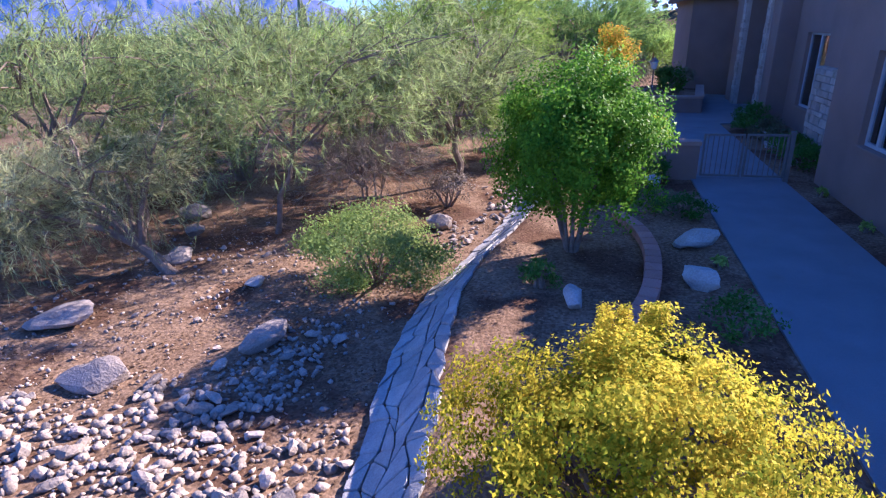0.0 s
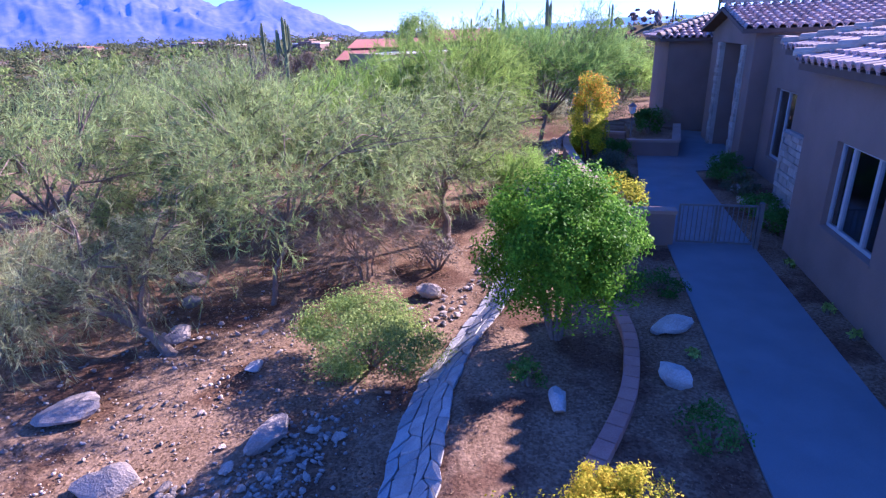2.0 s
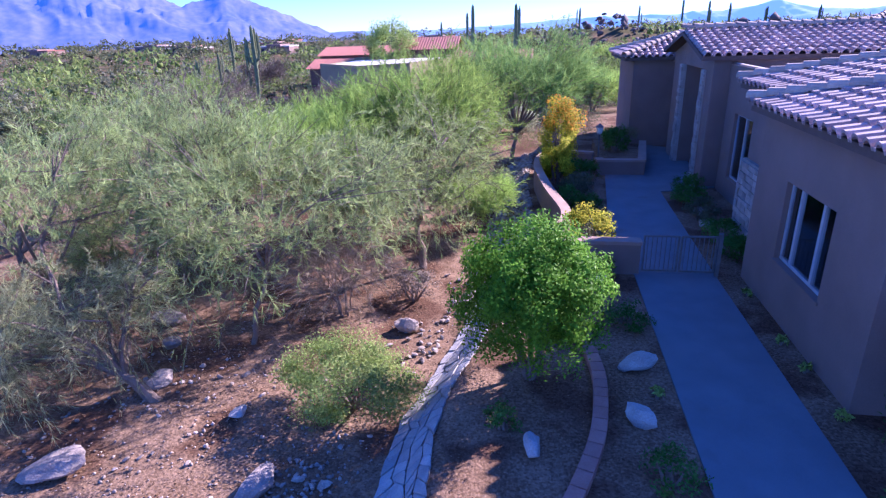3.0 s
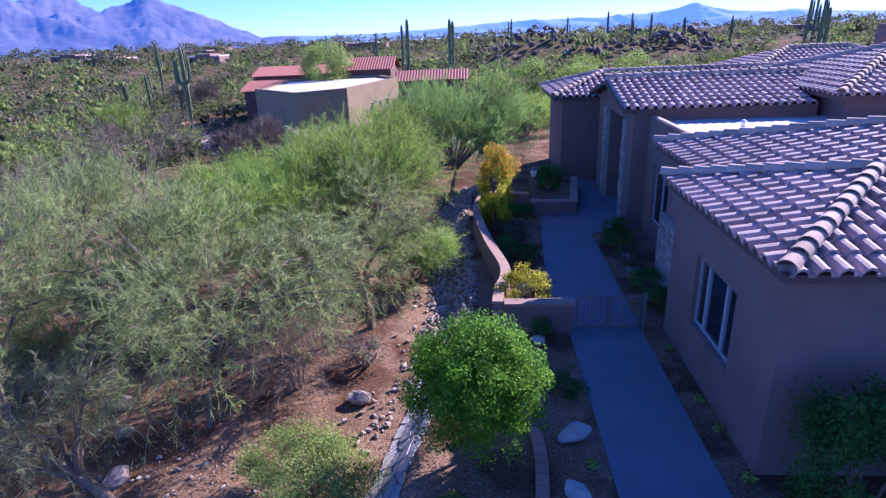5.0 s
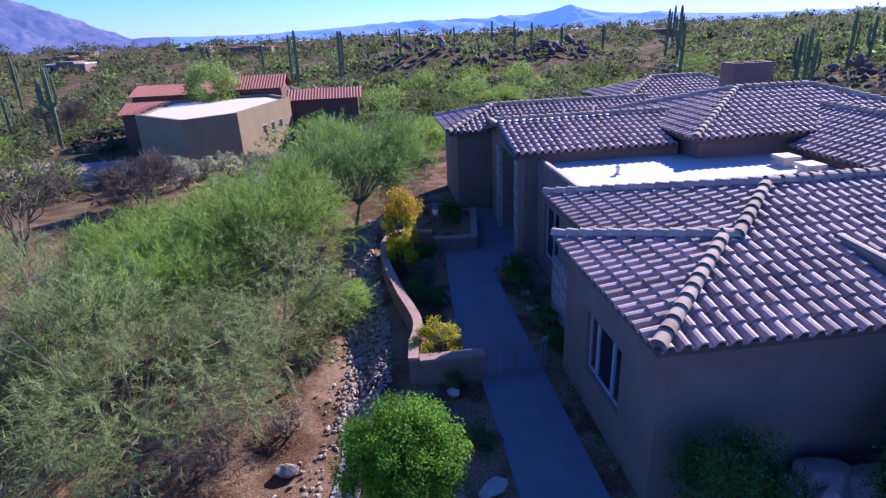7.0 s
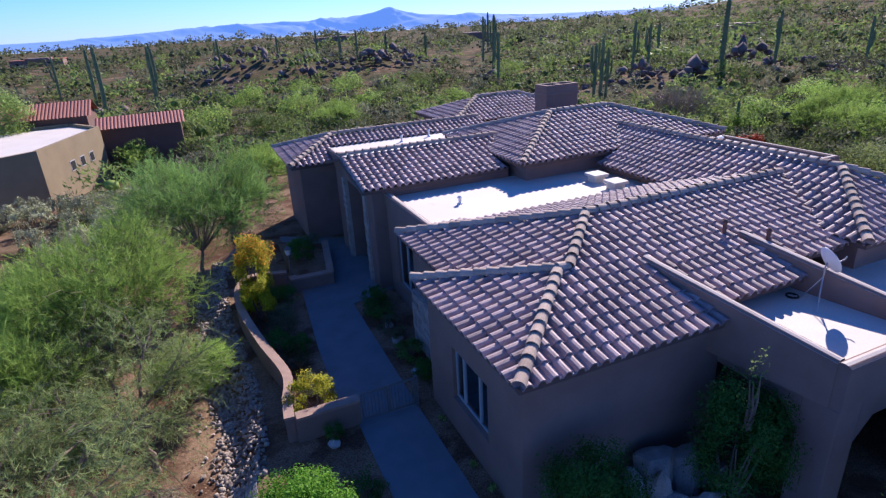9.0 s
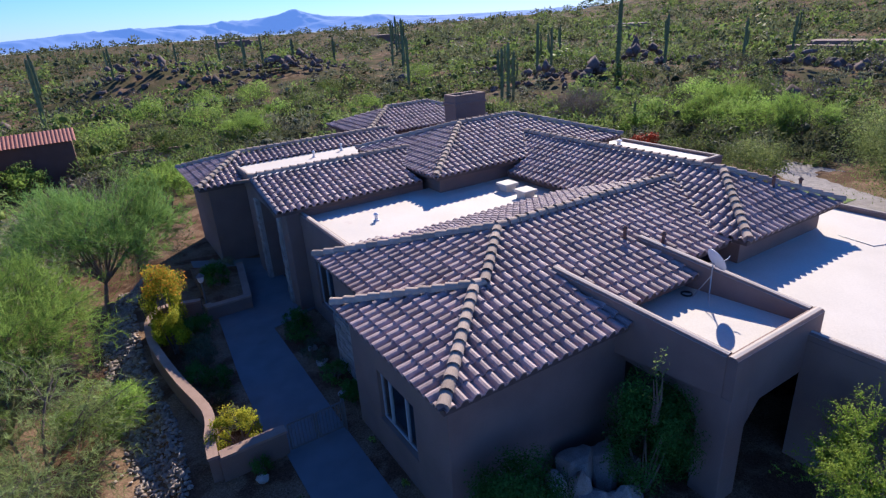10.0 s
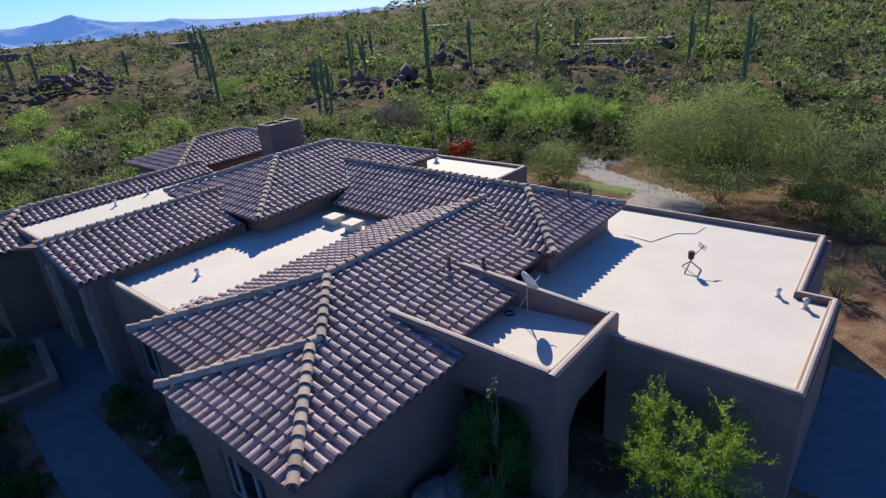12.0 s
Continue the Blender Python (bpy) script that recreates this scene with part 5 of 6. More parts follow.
SHAPES = [shrub_shape(70 + i, 560, 0.075, 0.75, 36) for i in range(5)]
NEAR = [massed_shape(64 + i, 370, 0.13, 0.041, 7) for i in range(6)]
MIDDLE = [massed_shape(76 + i, 135, 0.16, 0.074, 6) for i in range(6)]
FAR = [massed_shape(83 + i, 42, 0.25, 0.15, 4) for i in range(6)]


def clear(x, y):
    """Open ground where a shrub may stand, outside house, yard and walks."""
    if 1.5 - 3 < x < 26.5 and -16 < y < 39:
        return False
    if x > 12 and y < 3.5 and x < 42:
        return False
    if -22 < x < -3 and 46 < y < 72:
        return False
    if -9 < x < 2 and y < 19:
        return False
    if 29 < x < 38.5 and 10 < y < 22 or (x - 35) ** 2 + (y - 9) ** 2 < 16:
        return False
    if -33 < x < -8 and 46 < y < 62 or -20 < x < -8 and 31 < y < 46:
        return False
    return True


rng = np.random.default_rng(5)
kinds = [("shrubA", 0.46), ("paloshrub", 0.70), ("shrubB", 0.86), ("shrubC", 0.94), ("cholla", 1.0)]
NAMES = {"shrubA": ("shrub", "green creosote bush on desert soil"), "paloshrub": ("shrub", "fresh green palo verde shrub"), "shrubB": ("shrub", "grey-green brittlebush on desert soil"), "shrubC": ("shrub", "bare brown desert shrub"), "cholla": ("cholla", "pale branching cholla cactus")}
proto = {}
placed = 0
while placed < 160:
    x, y = rng.uniform(-42, 58), rng.uniform(-2, 66)
    a = math.degrees(math.atan2(x, y))
    if not clear(x, y) or a < -52 or math.hypot(x, y) > 66 or (x > 2 and y < 6):
        continue
    u = rng.uniform()
    k = next(n for n, lim in kinds if u < lim)
    s = rng.uniform(0.5, 1.35) * (1.5 if k == "paloshrub" else 1.0)
    key = (k, int(rng.integers(0, 5)))
    m = Matrix.LocRotScale((x, y, gz(x, y) - 0.04), Euler((0, 0, rng.uniform(0, 6.28))), None)
    if key not in proto:
        v, q = SHAPES[key[1]]
        o = fast_mesh(NAMES[k][0], v, q, M[k])
        tagged(o, NAMES[k][1], "shrub" if k != "cholla" else "cactus", "desert shrubs")
        proto[key] = o
        o.matrix_basis = m
    else:
        o = copy_thing(proto[key], m)
    o.scale = (s, s, s * rng.uniform(0.75, 1.15))
    placed += 1


# rock outcrops of the knolls: x, y, spread, height, number
CROPS = [(43, 122, 8, 1.8, 110), (36, 119, 6, 1.0, 60), (12, 127, 10, 1.4, 130), (25, 116, 7, 1.0, 60), (18, 100, 5, 0.8, 40), (78, 64, 6, 1.4, 60), (84, 58, 5, 1.0, 40), (81, 40, 6, 1.2, 55), (88, 36, 5, 0.8, 40),
         (60, 66, 5, 1.2, 60), (66, 62, 5, 1.0, 50), (100, 175, 12, 1.5, 60), (55, 98, 6, 0.8, 40), (-14, 110, 6, 0.8, 40), (64, 34, 4, 0.8, 36), (70, 92, 8, 1.0, 50), (4, 105, 7, 0.8, 45), (58, 52, 4, 0.7, 30), (130, 110, 12, 1.5, 60)]


def scatter_far(name, count, rmin, rmax, kindmat, seed, size, label, a0=-50, a1=92):
    rng = np.random.default_rng(seed)
    V, Q, base, got = [], [], 0, 0
    while got < count:
        d = rmin * (rmax / rmin) ** rng.uniform()
        a = radians(rng.uniform(a0, a1))
        x, y = d * math.sin(a), d * math.cos(a)
        if not clear(x, y) or noise.noise(Vector((x * 0.04, y * 0.04, seed))) < -0.25:
            continue
        if any((x - c[0]) ** 2 + (y - c[1]) ** 2 < (0.75 * c[2]) ** 2 for c in CROPS) and rng.uniform() < 0.85:
            continue
        v, q = (NEAR if d < 70 else MIDDLE if d < 120 else FAR)[int(rng.integers(0, 6))]
        s = size * rng.choice([0.45, 0.6, 0.75, 0.95, 1.15, 1.5]) * rng.uniform(0.8, 1.2) * (1 + d / 500)
        c, sn = math.cos(a * 37), math.sin(a * 37)
        w = v @ np.array([[c, sn, 0], [-sn, c, 0], [0, 0, rng.uniform(0.7, 1.2)]]) * s + np.array((x, y, gz(x, y) - 0.1))
        V.append(w), Q.append(q + base)
        base += len(v)
        got += 1
    o = fast_mesh(name, np.concatenate(V), np.concatenate(Q), M[kindmat], tris=True)
    return tagged(o, label, "shrubs", kind="stuff")


scatter_far("brush", 2500, 46, 420, "shrubA", 1, 1.75, "dense green desert brush")
scatter_far("brush", 1500, 46, 420, "paloshrub", 2, 2.1, "bright green palo verde brush")
scatter_far("brush", 1300, 46, 420, "shrubB", 3, 1.6, "grey-green desert brush")
scatter_far("brush", 600, 46, 300, "shrubC", 4, 1.4, "bare brown desert brush")
scatter_far("brush", 1500, 250, 1600, "shrubA", 6, 3.0, "far desert brush")
scatter_far("brush", 1600, 110, 560, "shrubA", 7, 2.1, "green brush on the far slope", 30, 92)
scatter_far("brush", 800, 110, 560, "paloshrub", 8, 2.3, "bright green brush on the far slope", 30, 92)

# the outcrops' boulders
rng = np.random.default_rng(9)
shapes = []
for s in CHIPS:
    v = np.empty(len(s.vertices) * 3, np.float32)
    s.vertices.foreach_get("co", v)
    shapes.append((v.reshape(-1, 3), np.array([list(p.vertices) for p in s.polygons])))
for x0, y0, sp, h, num in CROPS:
    V, Q, base = [], [], 0
    for i in range(num):
        x, y = x0 + rng.normal() * sp * 0.85, y0 + rng.normal() * sp * 0.6
        q = math.exp(-((x - x0) ** 2 + (y - y0) ** 2) / (sp * 0.7) ** 2)
        v, f = shapes[int(rng.integers(0, 5))]
        s = rng.choice([0.35, 0.5, 0.7, 1.0, 1.5]) * rng.uniform(0.8, 1.2) * (0.7 + 0.6 * q)
        c, sn = math.cos(i * 2.4), math.sin(i * 2.4)
        V.append((v * s * rng.uniform(0.7, 1.3, 3)) @ np.array([[c, sn, 0], [-sn, c, 0], [0, 0, 1]]) + np.array((x, y, gz(x, y) + q * h * 1.7 * rng.uniform(0.2, 1.0) + 0.1 * s)))
        Q.append(f + base)
        base += len(v)
    tagged(fast_mesh("rocks", np.concatenate(V), np.concatenate(Q), M["darkrock"], tris=True), "outcrop of dark broken desert rocks", "rocks", kind="stuff")

# low growth along the wash above the channel
rng = np.random.default_rng(15)
placed = 0
while placed < 115:
    y = rng.uniform(15.5, 45)
    x = rng.uniform(-13, 3.4) if y > 30 else float(channel_x(y)) - 0.9 - abs(rng.normal()) * 4
    if y > 46 or (x < -8 and 36 < y) or (x > -4.5 and y < 17):
        continue
    k = ("paloshrub", "shrubA", "shrubB", "paloshrub", "shrubC")[int(rng.integers(0, 5))]
    s = rng.uniform(0.35, 0.9)
    m = Matrix.LocRotScale((x, y, gz(x, y) - 0.04), Euler((0, 0, rng.uniform(0, 6.28))), None)
    key = next(q for q in proto if q[0] == k)
    o = copy_thing(proto[key], m)
    o.scale = (s, s, s * rng.uniform(0.7, 1.1))
    placed += 1

for x, y in ((1.6, 30.2), (2.6, 31.0), (3.3, 32.4), (2.2, 33.0), (1.0, 32.2), (3.0, 34.6), (1.8, 35.0), (0.6, 34.2), (3.6, 36.4), (2.4, 37.0), (0.2, 30.6), (2.9, 29.9), (1.2, 37.4), (-0.4, 32.6)):
    k = ("paloshrub", "shrubA", "shrubB")[int(rng.integers(0, 3))]
    s = rng.uniform(0.5, 0.85)
    o = copy_thing(proto[next(q for q in proto if q[0] == k)], Matrix.LocRotScale((x, y, gz(x, y) - 0.04), Euler((0, 0, x * 5)), None))
    o.scale = (s, s, s * 1.1)

# trees behind the house
bush("mesquite_tree", (35.6, 8.6, gz(35, 9)), (5.4, 5.4, 3.0), 60000, 0.10, "thicket", "large rounded grey-green mesquite behind the garage", "tree", 150, 0.16, 91, 6, lift=0.75, inner=0.3)
tree("bare_tree", (38.3, 38.0, gz(38.3, 38)), 4.2, 3.0, 5000, 0.45, 0.016, "shrubC", "leafless dark tree on the slope", 92, 0.0, 0.5, 4, "bark", 0.1)
for i, (x, y, h, r, mt) in enumerate([(47, 30, 3.6, 3.2, "palo"), (50, 24, 3.8, 3.4, "palo"), (56, 34, 3.2, 2.8, "palo"), (44, 12, 3.4, 3.0, "shrubB"), (30, 46, 3, 2.6, "palo"), (14, 60, 3, 2.8, "palo"), (41, 4, 3.5, 3, "shrubB"),
                                    (-34, 55, 3.5, 3, "palo"), (-36, 74, 4.4, 3.2, "shrubC"), (4, 42, 2.6, 2.4, "palo"), (-2.5, 36, 2.4, 2.0, "shrubB"), (-14, 36, 3, 2.8, "shrubC")]):
    tree("palo_verde_tree" if mt == "palo" else "desert_tree", (x, y, gz(x, y)), h, r, 11000, 0.5, 0.026, mt, "green palo verde on the desert slope" if mt == "palo" else "grey desert tree with fine twigs", 100 + i, 0.0, 0.4, 3, "bark", 0.09, flat=0.75)
for i, (x, y, r, h) in enumerate([(34.2, 3.4, 1.8, 1.3), (32.6, 1.2, 1.5, 1.1), (36.6, 3.0, 2.2, 1.7), (39.0, 1.0, 2.4, 2.0)]):
    bush("mesquite_shrub", (x, y, gz(x, y)), (r, r, h), 5000, 0.11, "thicket", "dark grey-green mesquite shrub beside the large tree", "shrub", 40, 0.2, 95 + i, 5)
# gravel yard behind the garage
def draped(name, x0, x1, y0, y1, inside, mat, lift=0.03, step=0.5):
    """A sheet of the ground's own shape, a little above it."""
    xs, ys = np.arange(x0, x1, step), np.arange(y0, y1, step)
    A, B = np.meshgrid(xs, ys)
    keep = inside(A, B)
    P = np.stack([A.ravel(), B.ravel(), (ground_z(A, B) + np.where(keep, lift, -0.12)).ravel()], 1)
    m = len(xs)
    Q = [(b * m + a, b * m + a + 1, (b + 1) * m + a + 1, (b + 1) * m + a) for b in range(len(ys) - 1) for a in range(m - 1) if keep[b:b + 2, a:a + 2].any()]
    used = sorted({i for q in Q for i in q})
    at = {i: n for n, i in enumerate(used)}
    return pymesh(name, P[used], [tuple(at[i] for i in q) for q in Q], M[mat], smooth=True)


def in_yard(x, y):
    """A curved strip that runs from the rear roof to the large tree."""
    mid = 11.0 + 9.5 * smoothstep(33.5, 41.5, x)
    return (np.abs(y - mid) < 2.6 + 0.5 * np.sin(x * 0.9)) & (x > 27) & (x < 43.5)


lawn = draped("lawn", 33.4, 36.6, 13.6, 18.6, lambda x, y: np.abs(x - 34.9) < 0.9, "lawn", 0.05, 0.35)
tagged(lawn, "small strip of bright green lawn", "lawn", kind="structure")
tagged(draped("gravel_yard", 26.5, 44, 6, 25, in_yard, "gravel"), "pale grey gravel strip behind the house", "gravel", kind="structure")
bush("bush", (34.4, 19.0, gz(34.4, 19)), (2.1, 2.0, 1.5), 9000, 0.11, "thicket", "large dark olive-green garden bush", "bush", 60, 0.2, 131)
bush("bush", (38.2, 30.0, gz(38, 30)), (1.6, 0.9, 0.8), 1200, 0.16, "red", "bright red flowering bush", "bush", 24, 0.2, 132)
for i in range(9):
    x, y = -9.5 + 2.4 * i * 0.55 + 0.6 * math.sin(i * 2.3), 37.5 + 2.5 * math.sin(i * 1.7)
    bush("cholla", (x, y, gz(x, y)), (0.9, 0.9, 0.75), 900, 0.14, "cholla", "pale branching cholla cactus", "cactus", 26, 0.12, 140 + i)

for i, (x, y) in enumerate([(-14.0, 44.6), (-12.4, 43.8), (-11.2, 45.6), (-9.6, 44.8), (-8.2, 44.0), (-6.6, 46.0), (-5.2, 44.2), (-4.0, 46.6), (-15.6, 43.0), (-17.2, 42.2), (-13.0, 41.4), (-10.2, 41.6), (-7.4, 42.2), (-2.8, 43.0), (-5.8, 40.6), (-15.0, 40.0)]):
    bush("cholla", (x, y, gz(x, y)), (1.2, 1.2, 0.95), 1500, 0.13, "cholla", "pale branching cholla cactus", "cactus", 34, 0.12, 170 + i)
for i, (x, y, r, mt) in enumerate([(-12.0, 25.6, 1.7, "shrubB"), (-9.8, 26.4, 1.5, "shrubA"), (-12.6, 22.6, 1.6, "shrubB"), (-10.4, 29.6, 1.6, "shrubB"), (-7.0, 27.2, 1.4, "paloshrub"), (-13.4, 32.0, 1.5, "shrubA"), (-8.2, 31.4, 1.4, "shrubB"), (-16.6, 24.0, 1.7, "shrubB"), (-5.4, 25.0, 1.2, "paloshrub"), (-6.0, 30.0, 1.3, "shrubA")]):
    bush("shrub", (x, y, gz(x, y)), (r, r, 0.7), 6000, 0.06, mt, "grey-green desert shrub at the edge of the wash", "shrub", 60, 0.17, 190 + i)
for i, (x, y) in enumerate([(-3.2, 30.4), (-4.6, 29.0), (-2.4, 32.2), (-5.0, 32.4), (-3.8, 34.4), (-6.6, 34.0), (-2.0, 35.8), (-5.4, 36.4), (-7.4, 32.4), (-0.6, 34.2)]):
    bush("cholla", (x, y, gz(x, y)), (1.0, 1.0, 1.0), 2200, 0.10, "cholla", "pale branching cholla cactus", "cactus", 34, 0.13, 300 + i)
for i, (x, y, r) in enumerate([(12.3, 71, 2.6), (16.5, 69, 2.2), (20.8, 70.5, 2.4), (25.8, 75, 2.6), (8.0, 86, 2.6), (16.3, 88, 2.8), (24.2, 93, 2.8), (34.5, 88, 2.6), (2.0, 72, 2.4), (30.5, 66, 2.2), (44, 27, 2.0), (60.8, 34.4, 2.8), (46.2, 35.4, 2.3), (57.2, 39.3, 2.4), (42.0, 33.7, 1.8), (63.4, 53.5, 3.0), (53.4, 91.9, 3.0), (52.0, 30.0, 2.4), (-5.3, 60.0, 2.0), (7.0, 62.0, 2.2)]):
    bush("palo_verde_shrub", (x, y, gz(x, y)), (r, r, r * 0.72), 2600, 0.19, "paloshrub" if i % 4 == 3 else "palo", "fresh green palo verde in the desert scrub", "shrub", 46, 0.18, 320 + i)
for i, (x, y, r) in enumerate([(25.6, 1.4, 0.8), (27.6, 3.2, 0.9), (26.4, 6.6, 0.8), (28.8, 0.2, 1.0)]):
    bush("shrub", (x, y, gz(x, y)), (r, r, 0.6), 3000, 0.06, "shrubA", "dark low shrub in the gravel beside the garage", "shrub", 40, 0.18, 205 + i)

# ---- neighbour's house ----
nb = thing("house", (-14, 56, -1.8), "olive stucco flat-roofed house with red tile wings", "house")
bm = bmesh.new()
NBP = [(-19.6, 52.4), (-14.3, 47.1), (-10.6, 49.8), (-7.6, 60.2), (-10.5, 65.0), (-19.8, 63.0)]
prism(bm, NBP, -2.6, 2.45)
part("wall", bm, M["stucco_olive"], nb, "olive stucco wall")
cx, cy = sum(p[0] for p in NBP) / 6, sum(p[1] for p in NBP) / 6
for i in range(6):
    a, b = Vector((*NBP[i], 0)), Vector((*NBP[(i + 1) % 6], 0))
    d = (b - a).normalized()
    nn = Vector((-d.y, d.x, 0)) * 0.3
    bm = bmesh.new()
    prism(bm, [(a.x, a.y), (b.x, b.y), ((b + nn).x, (b + nn).y), ((a + nn).x, (a + nn).y)], 2.452, 2.85 if i < 5 else 2.7)
    part("parapet", bm, M["stucco_olive"], nb)
bm = bmesh.new()
prism(bm, [(cx + 0.94 * (x - cx), cy + 0.94 * (y - cy)) for x, y in NBP], 2.453, 2.6)
part("flat_roof", bm, M["roofwhite"], nb)
for k in range(3):
    a, b = Vector((-10.6, 49.8, 0)), Vector((-7.6, 60.2, 0))
    p = a.lerp(b, 0.42 + 0.16 * k)
    d = (b - a).normalized()
    w = link("window", bpy.data.meshes.new("window"), None, nb)
    for nm, s, mt, off in (("window_frame", 0.42, "frame", 0.02), ("pane", 0.34, "black", 0.035)):
        bm = bmesh.new()
        n2 = Vector((d.y, -d.x, 0))
        vs = []
        for q in (0.0, off):
            for du, dz in ((-s, -s), (s, -s), (s, s), (-s, s)):
                vs.append(bm.verts.new(p + d * du + n2 * q + Vector((0, 0, 0.75 + dz))))
        for q in ((4, 5, 6, 7), (0, 1, 5, 4), (1, 2, 6, 5), (2, 3, 7, 6), (3, 0, 4, 7)):
            bm.faces.new([vs[i] for i in q])
        bmesh.ops.recalc_face_normals(bm, faces=bm.faces[:])
        part(nm, bm, M[mt], w)


def red_gable(x0, x1, y0, y1, z0, z1, zb=-2.5):
    """A wing with a red tile roof whose ridge runs along x."""
    part("wall", boxes((x0 + 0.4, y0 + 0.4, zb, x1 - 0.4, y1 - 0.4, z0)), M["stucco_dark"], nb)
    bm = bmesh.new()
    ym = 0.5 * (y0 + y1)
    n = int((x1 - x0) / 0.3)
    row = []
    for i in range(n * 4 + 1):
        x = x0 + (x1 - x0) * i / (n * 4)
        h = 0.07 * abs(math.sin(math.pi * i / 4))
        row.append([bm.verts.new((x, y, z + h)) for y, z in ((y0, z0), (ym, z1), (y1, z0))])
    for a, b in zip(row, row[1:]):
        bm.faces.new((a[0], b[0], b[1], a[1])), bm.faces.new((a[1], b[1], b[2], a[2]))
    part("roof", bm, M["redtile"], nb, "red barrel-tile roof")
    bm = bmesh.new()
    for s in (x0 + 0.42, x1 - 0.42):
        bm.faces.new([bm.verts.new(p) for p in ((s, y0 + 0.4, z0 - 0.01), (s, y1 - 0.4, z0 - 0.01), (s, ym, z1 - 0.12))])
    part("gable", bm, M["stucco_dark"], nb)


red_gable(-24.5, -17.0, 60.5, 66.5, 1.9, 2.75)
red_gable(-26.0, -9.0, 68.0, 75.0, 2.9, 3.8)
red_gable(-15.5, -8.6, 64.5, 70.5, 3.4, 4.6)
red_gable(-8.2, -0.5, 61.5, 65.5, 2.3, 3.2)
bush("tree", (-16.0, 64.3, -1.9), (2.7, 2.7, 2.9), 9000, 0.2, "olive", "rounded green tree in front of the red roof", "tree", 70, 0.17, 161, 5, lift=1.6)
low = thing("garden_wall", (0, 58, -2), "low pale stucco wall of the neighbouring garden", "wall")
wall_strip("wall_body", [(-0.5, 63.0), (3, 64.5), (9, 62), (11, 57)], 0.3, -3, 0.2, "stucco", low)
pad = draped("driveway", -34, -12, 40, 62, lambda x, y: (np.abs(y - 51.5 + 0.35 * (x + 22)) < 4.6 + 0.4 * np.sin(x)) & (x > -33) & (x < -14), "drive_pink", 0.05)
tagged(pad, "pinkish paved drive of the neighbouring house", "driveway", kind="structure")

# far houses across the plain
def far_house(x, y, w, d, h, roof):
    if x < 0:
        x, y, h = x * 1.8, y * 1.8, h * 0.9
    z = gz(x, y) - (1.6 if x > 100 else 0)
    t = thing("house", (x, y, z), "low tan desert house far off" + (" with a red roof" if roof else ""), "house")
    part("wall", boxes((x - w, y - d, z - 1, x + w, y + d, z + h), (x - w * 0.4, y - d * 1.1, z + h, x + w * 0.5, y + d * 0.8, z + h + 1.1)), M["stucco"], t)
    part("roof", boxes((x - w * 1.03, y - d * 1.03, z + h + 0.004, x - w * 0.42, y + d * 1.03, z + h + 0.5), (x + w * 0.52, y - d * 1.03, z + h + 0.004, x + w * 1.03, y + d * 1.03, z + h + 0.4)), M["redtile" if roof else "stucco" if x > 100 else "roofwhite"], t)
    for k in range(3):
        w0 = part("window", boxes((x - w * 0.8 + k * w * 0.6, y - d - 0.06, z + 0.9, x - w * 0.8 + k * w * 0.6 + 1.4, y - d - 0.01, z + 2.2)), M["black"], t)


for x, y, w, d, h, r in [(-95, 150, 10, 6, 3.4, 0), (-120, 190, 11, 6, 3.6, 1), (-86, 185, 9, 6, 3.4, 1), (-150, 215, 12, 7, 3.6, 0), (-110, 245, 12, 7, 4, 1), (-70, 260, 12, 7, 4, 0), (-62, 135, 7, 5, 3.2, 0), (-38, 210, 12, 6, 3.6, 1),
                        (185, 157, 9, 5, 3.4, 0), (121, 52, 5, 9, 3.2, 0), (105, 430, 14, 6, 4.5, 0), (150, 300, 12, 6, 4, 0), (-170, 180, 12, 7, 3.6, 1)]:
    far_house(x, y, w, d, h, r)


# ---- mountains ----
def mountain(name, mat, az0, az1, dist, depth, profile, seed, label, na=420, nd=54):
    """A range at a distance, with spurs and gullies: profile gives its crest in degrees over azimuth."""
    az = np.linspace(az0, az1, na)
    pa, pe = zip(*profile)
    crest = np.interp(az, pa, pe)
    rough = np.array([(0.34 if az1 < 0 else 0.2) * noise.fractal(Vector((a * 0.9, seed, 0)), 1.0, 2.0, 6) for a in az]) * np.clip(crest / 2, 0, 1)
    V = []
    for j in range(nd):
        f = j / (nd - 1)
        up = f / 0.6 if f < 0.6 else 1 - (f - 0.6) / 0.4
        for i in range(na):
            d = dist + depth * (f - 0.6)
            q = Vector((az[i] * dist / 57.3 / 620, f * depth / 620, seed))
            q += 0.35 * Vector((noise.noise(q * 1.7), noise.noise(q * 1.7 + Vector((9, 3, 1))), 0))
            relief = sum(w * (1 - 2.0 * abs(noise.noise(Vector((q.x * k + lean * f, q.y * k * 0.8, seed + k))))) for k, w, lean in ((0.7, 0.5, 1.3), (1.4, 0.42, -2.2), (3.0, 0.30, 3.0), (6.0, 0.16, -3.4), (12.0, 0.08, 4.0)))
            keep = up ** 5
            h = up ** 1.15 * (1 + (0.95 * relief - 0.45) * (1 - keep))
            e = math.tan(radians(max(crest[i] + rough[i] * up ** 9, 0))) * dist
            a = radians(az[i])
            V.append((d * math.sin(a), d * math.cos(a), -40 + (e + 48) * max(h, 0.0)))
    Q = [(j * na + i, j * na + i + 1, (j + 1) * na + i + 1, (j + 1) * na + i) for j in range(nd - 1) for i in range(na - 1)]
    o = fast_mesh(name, np.array(V), np.array(Q), M[mat])
    return tagged(o, label, "mountains", kind="structure")


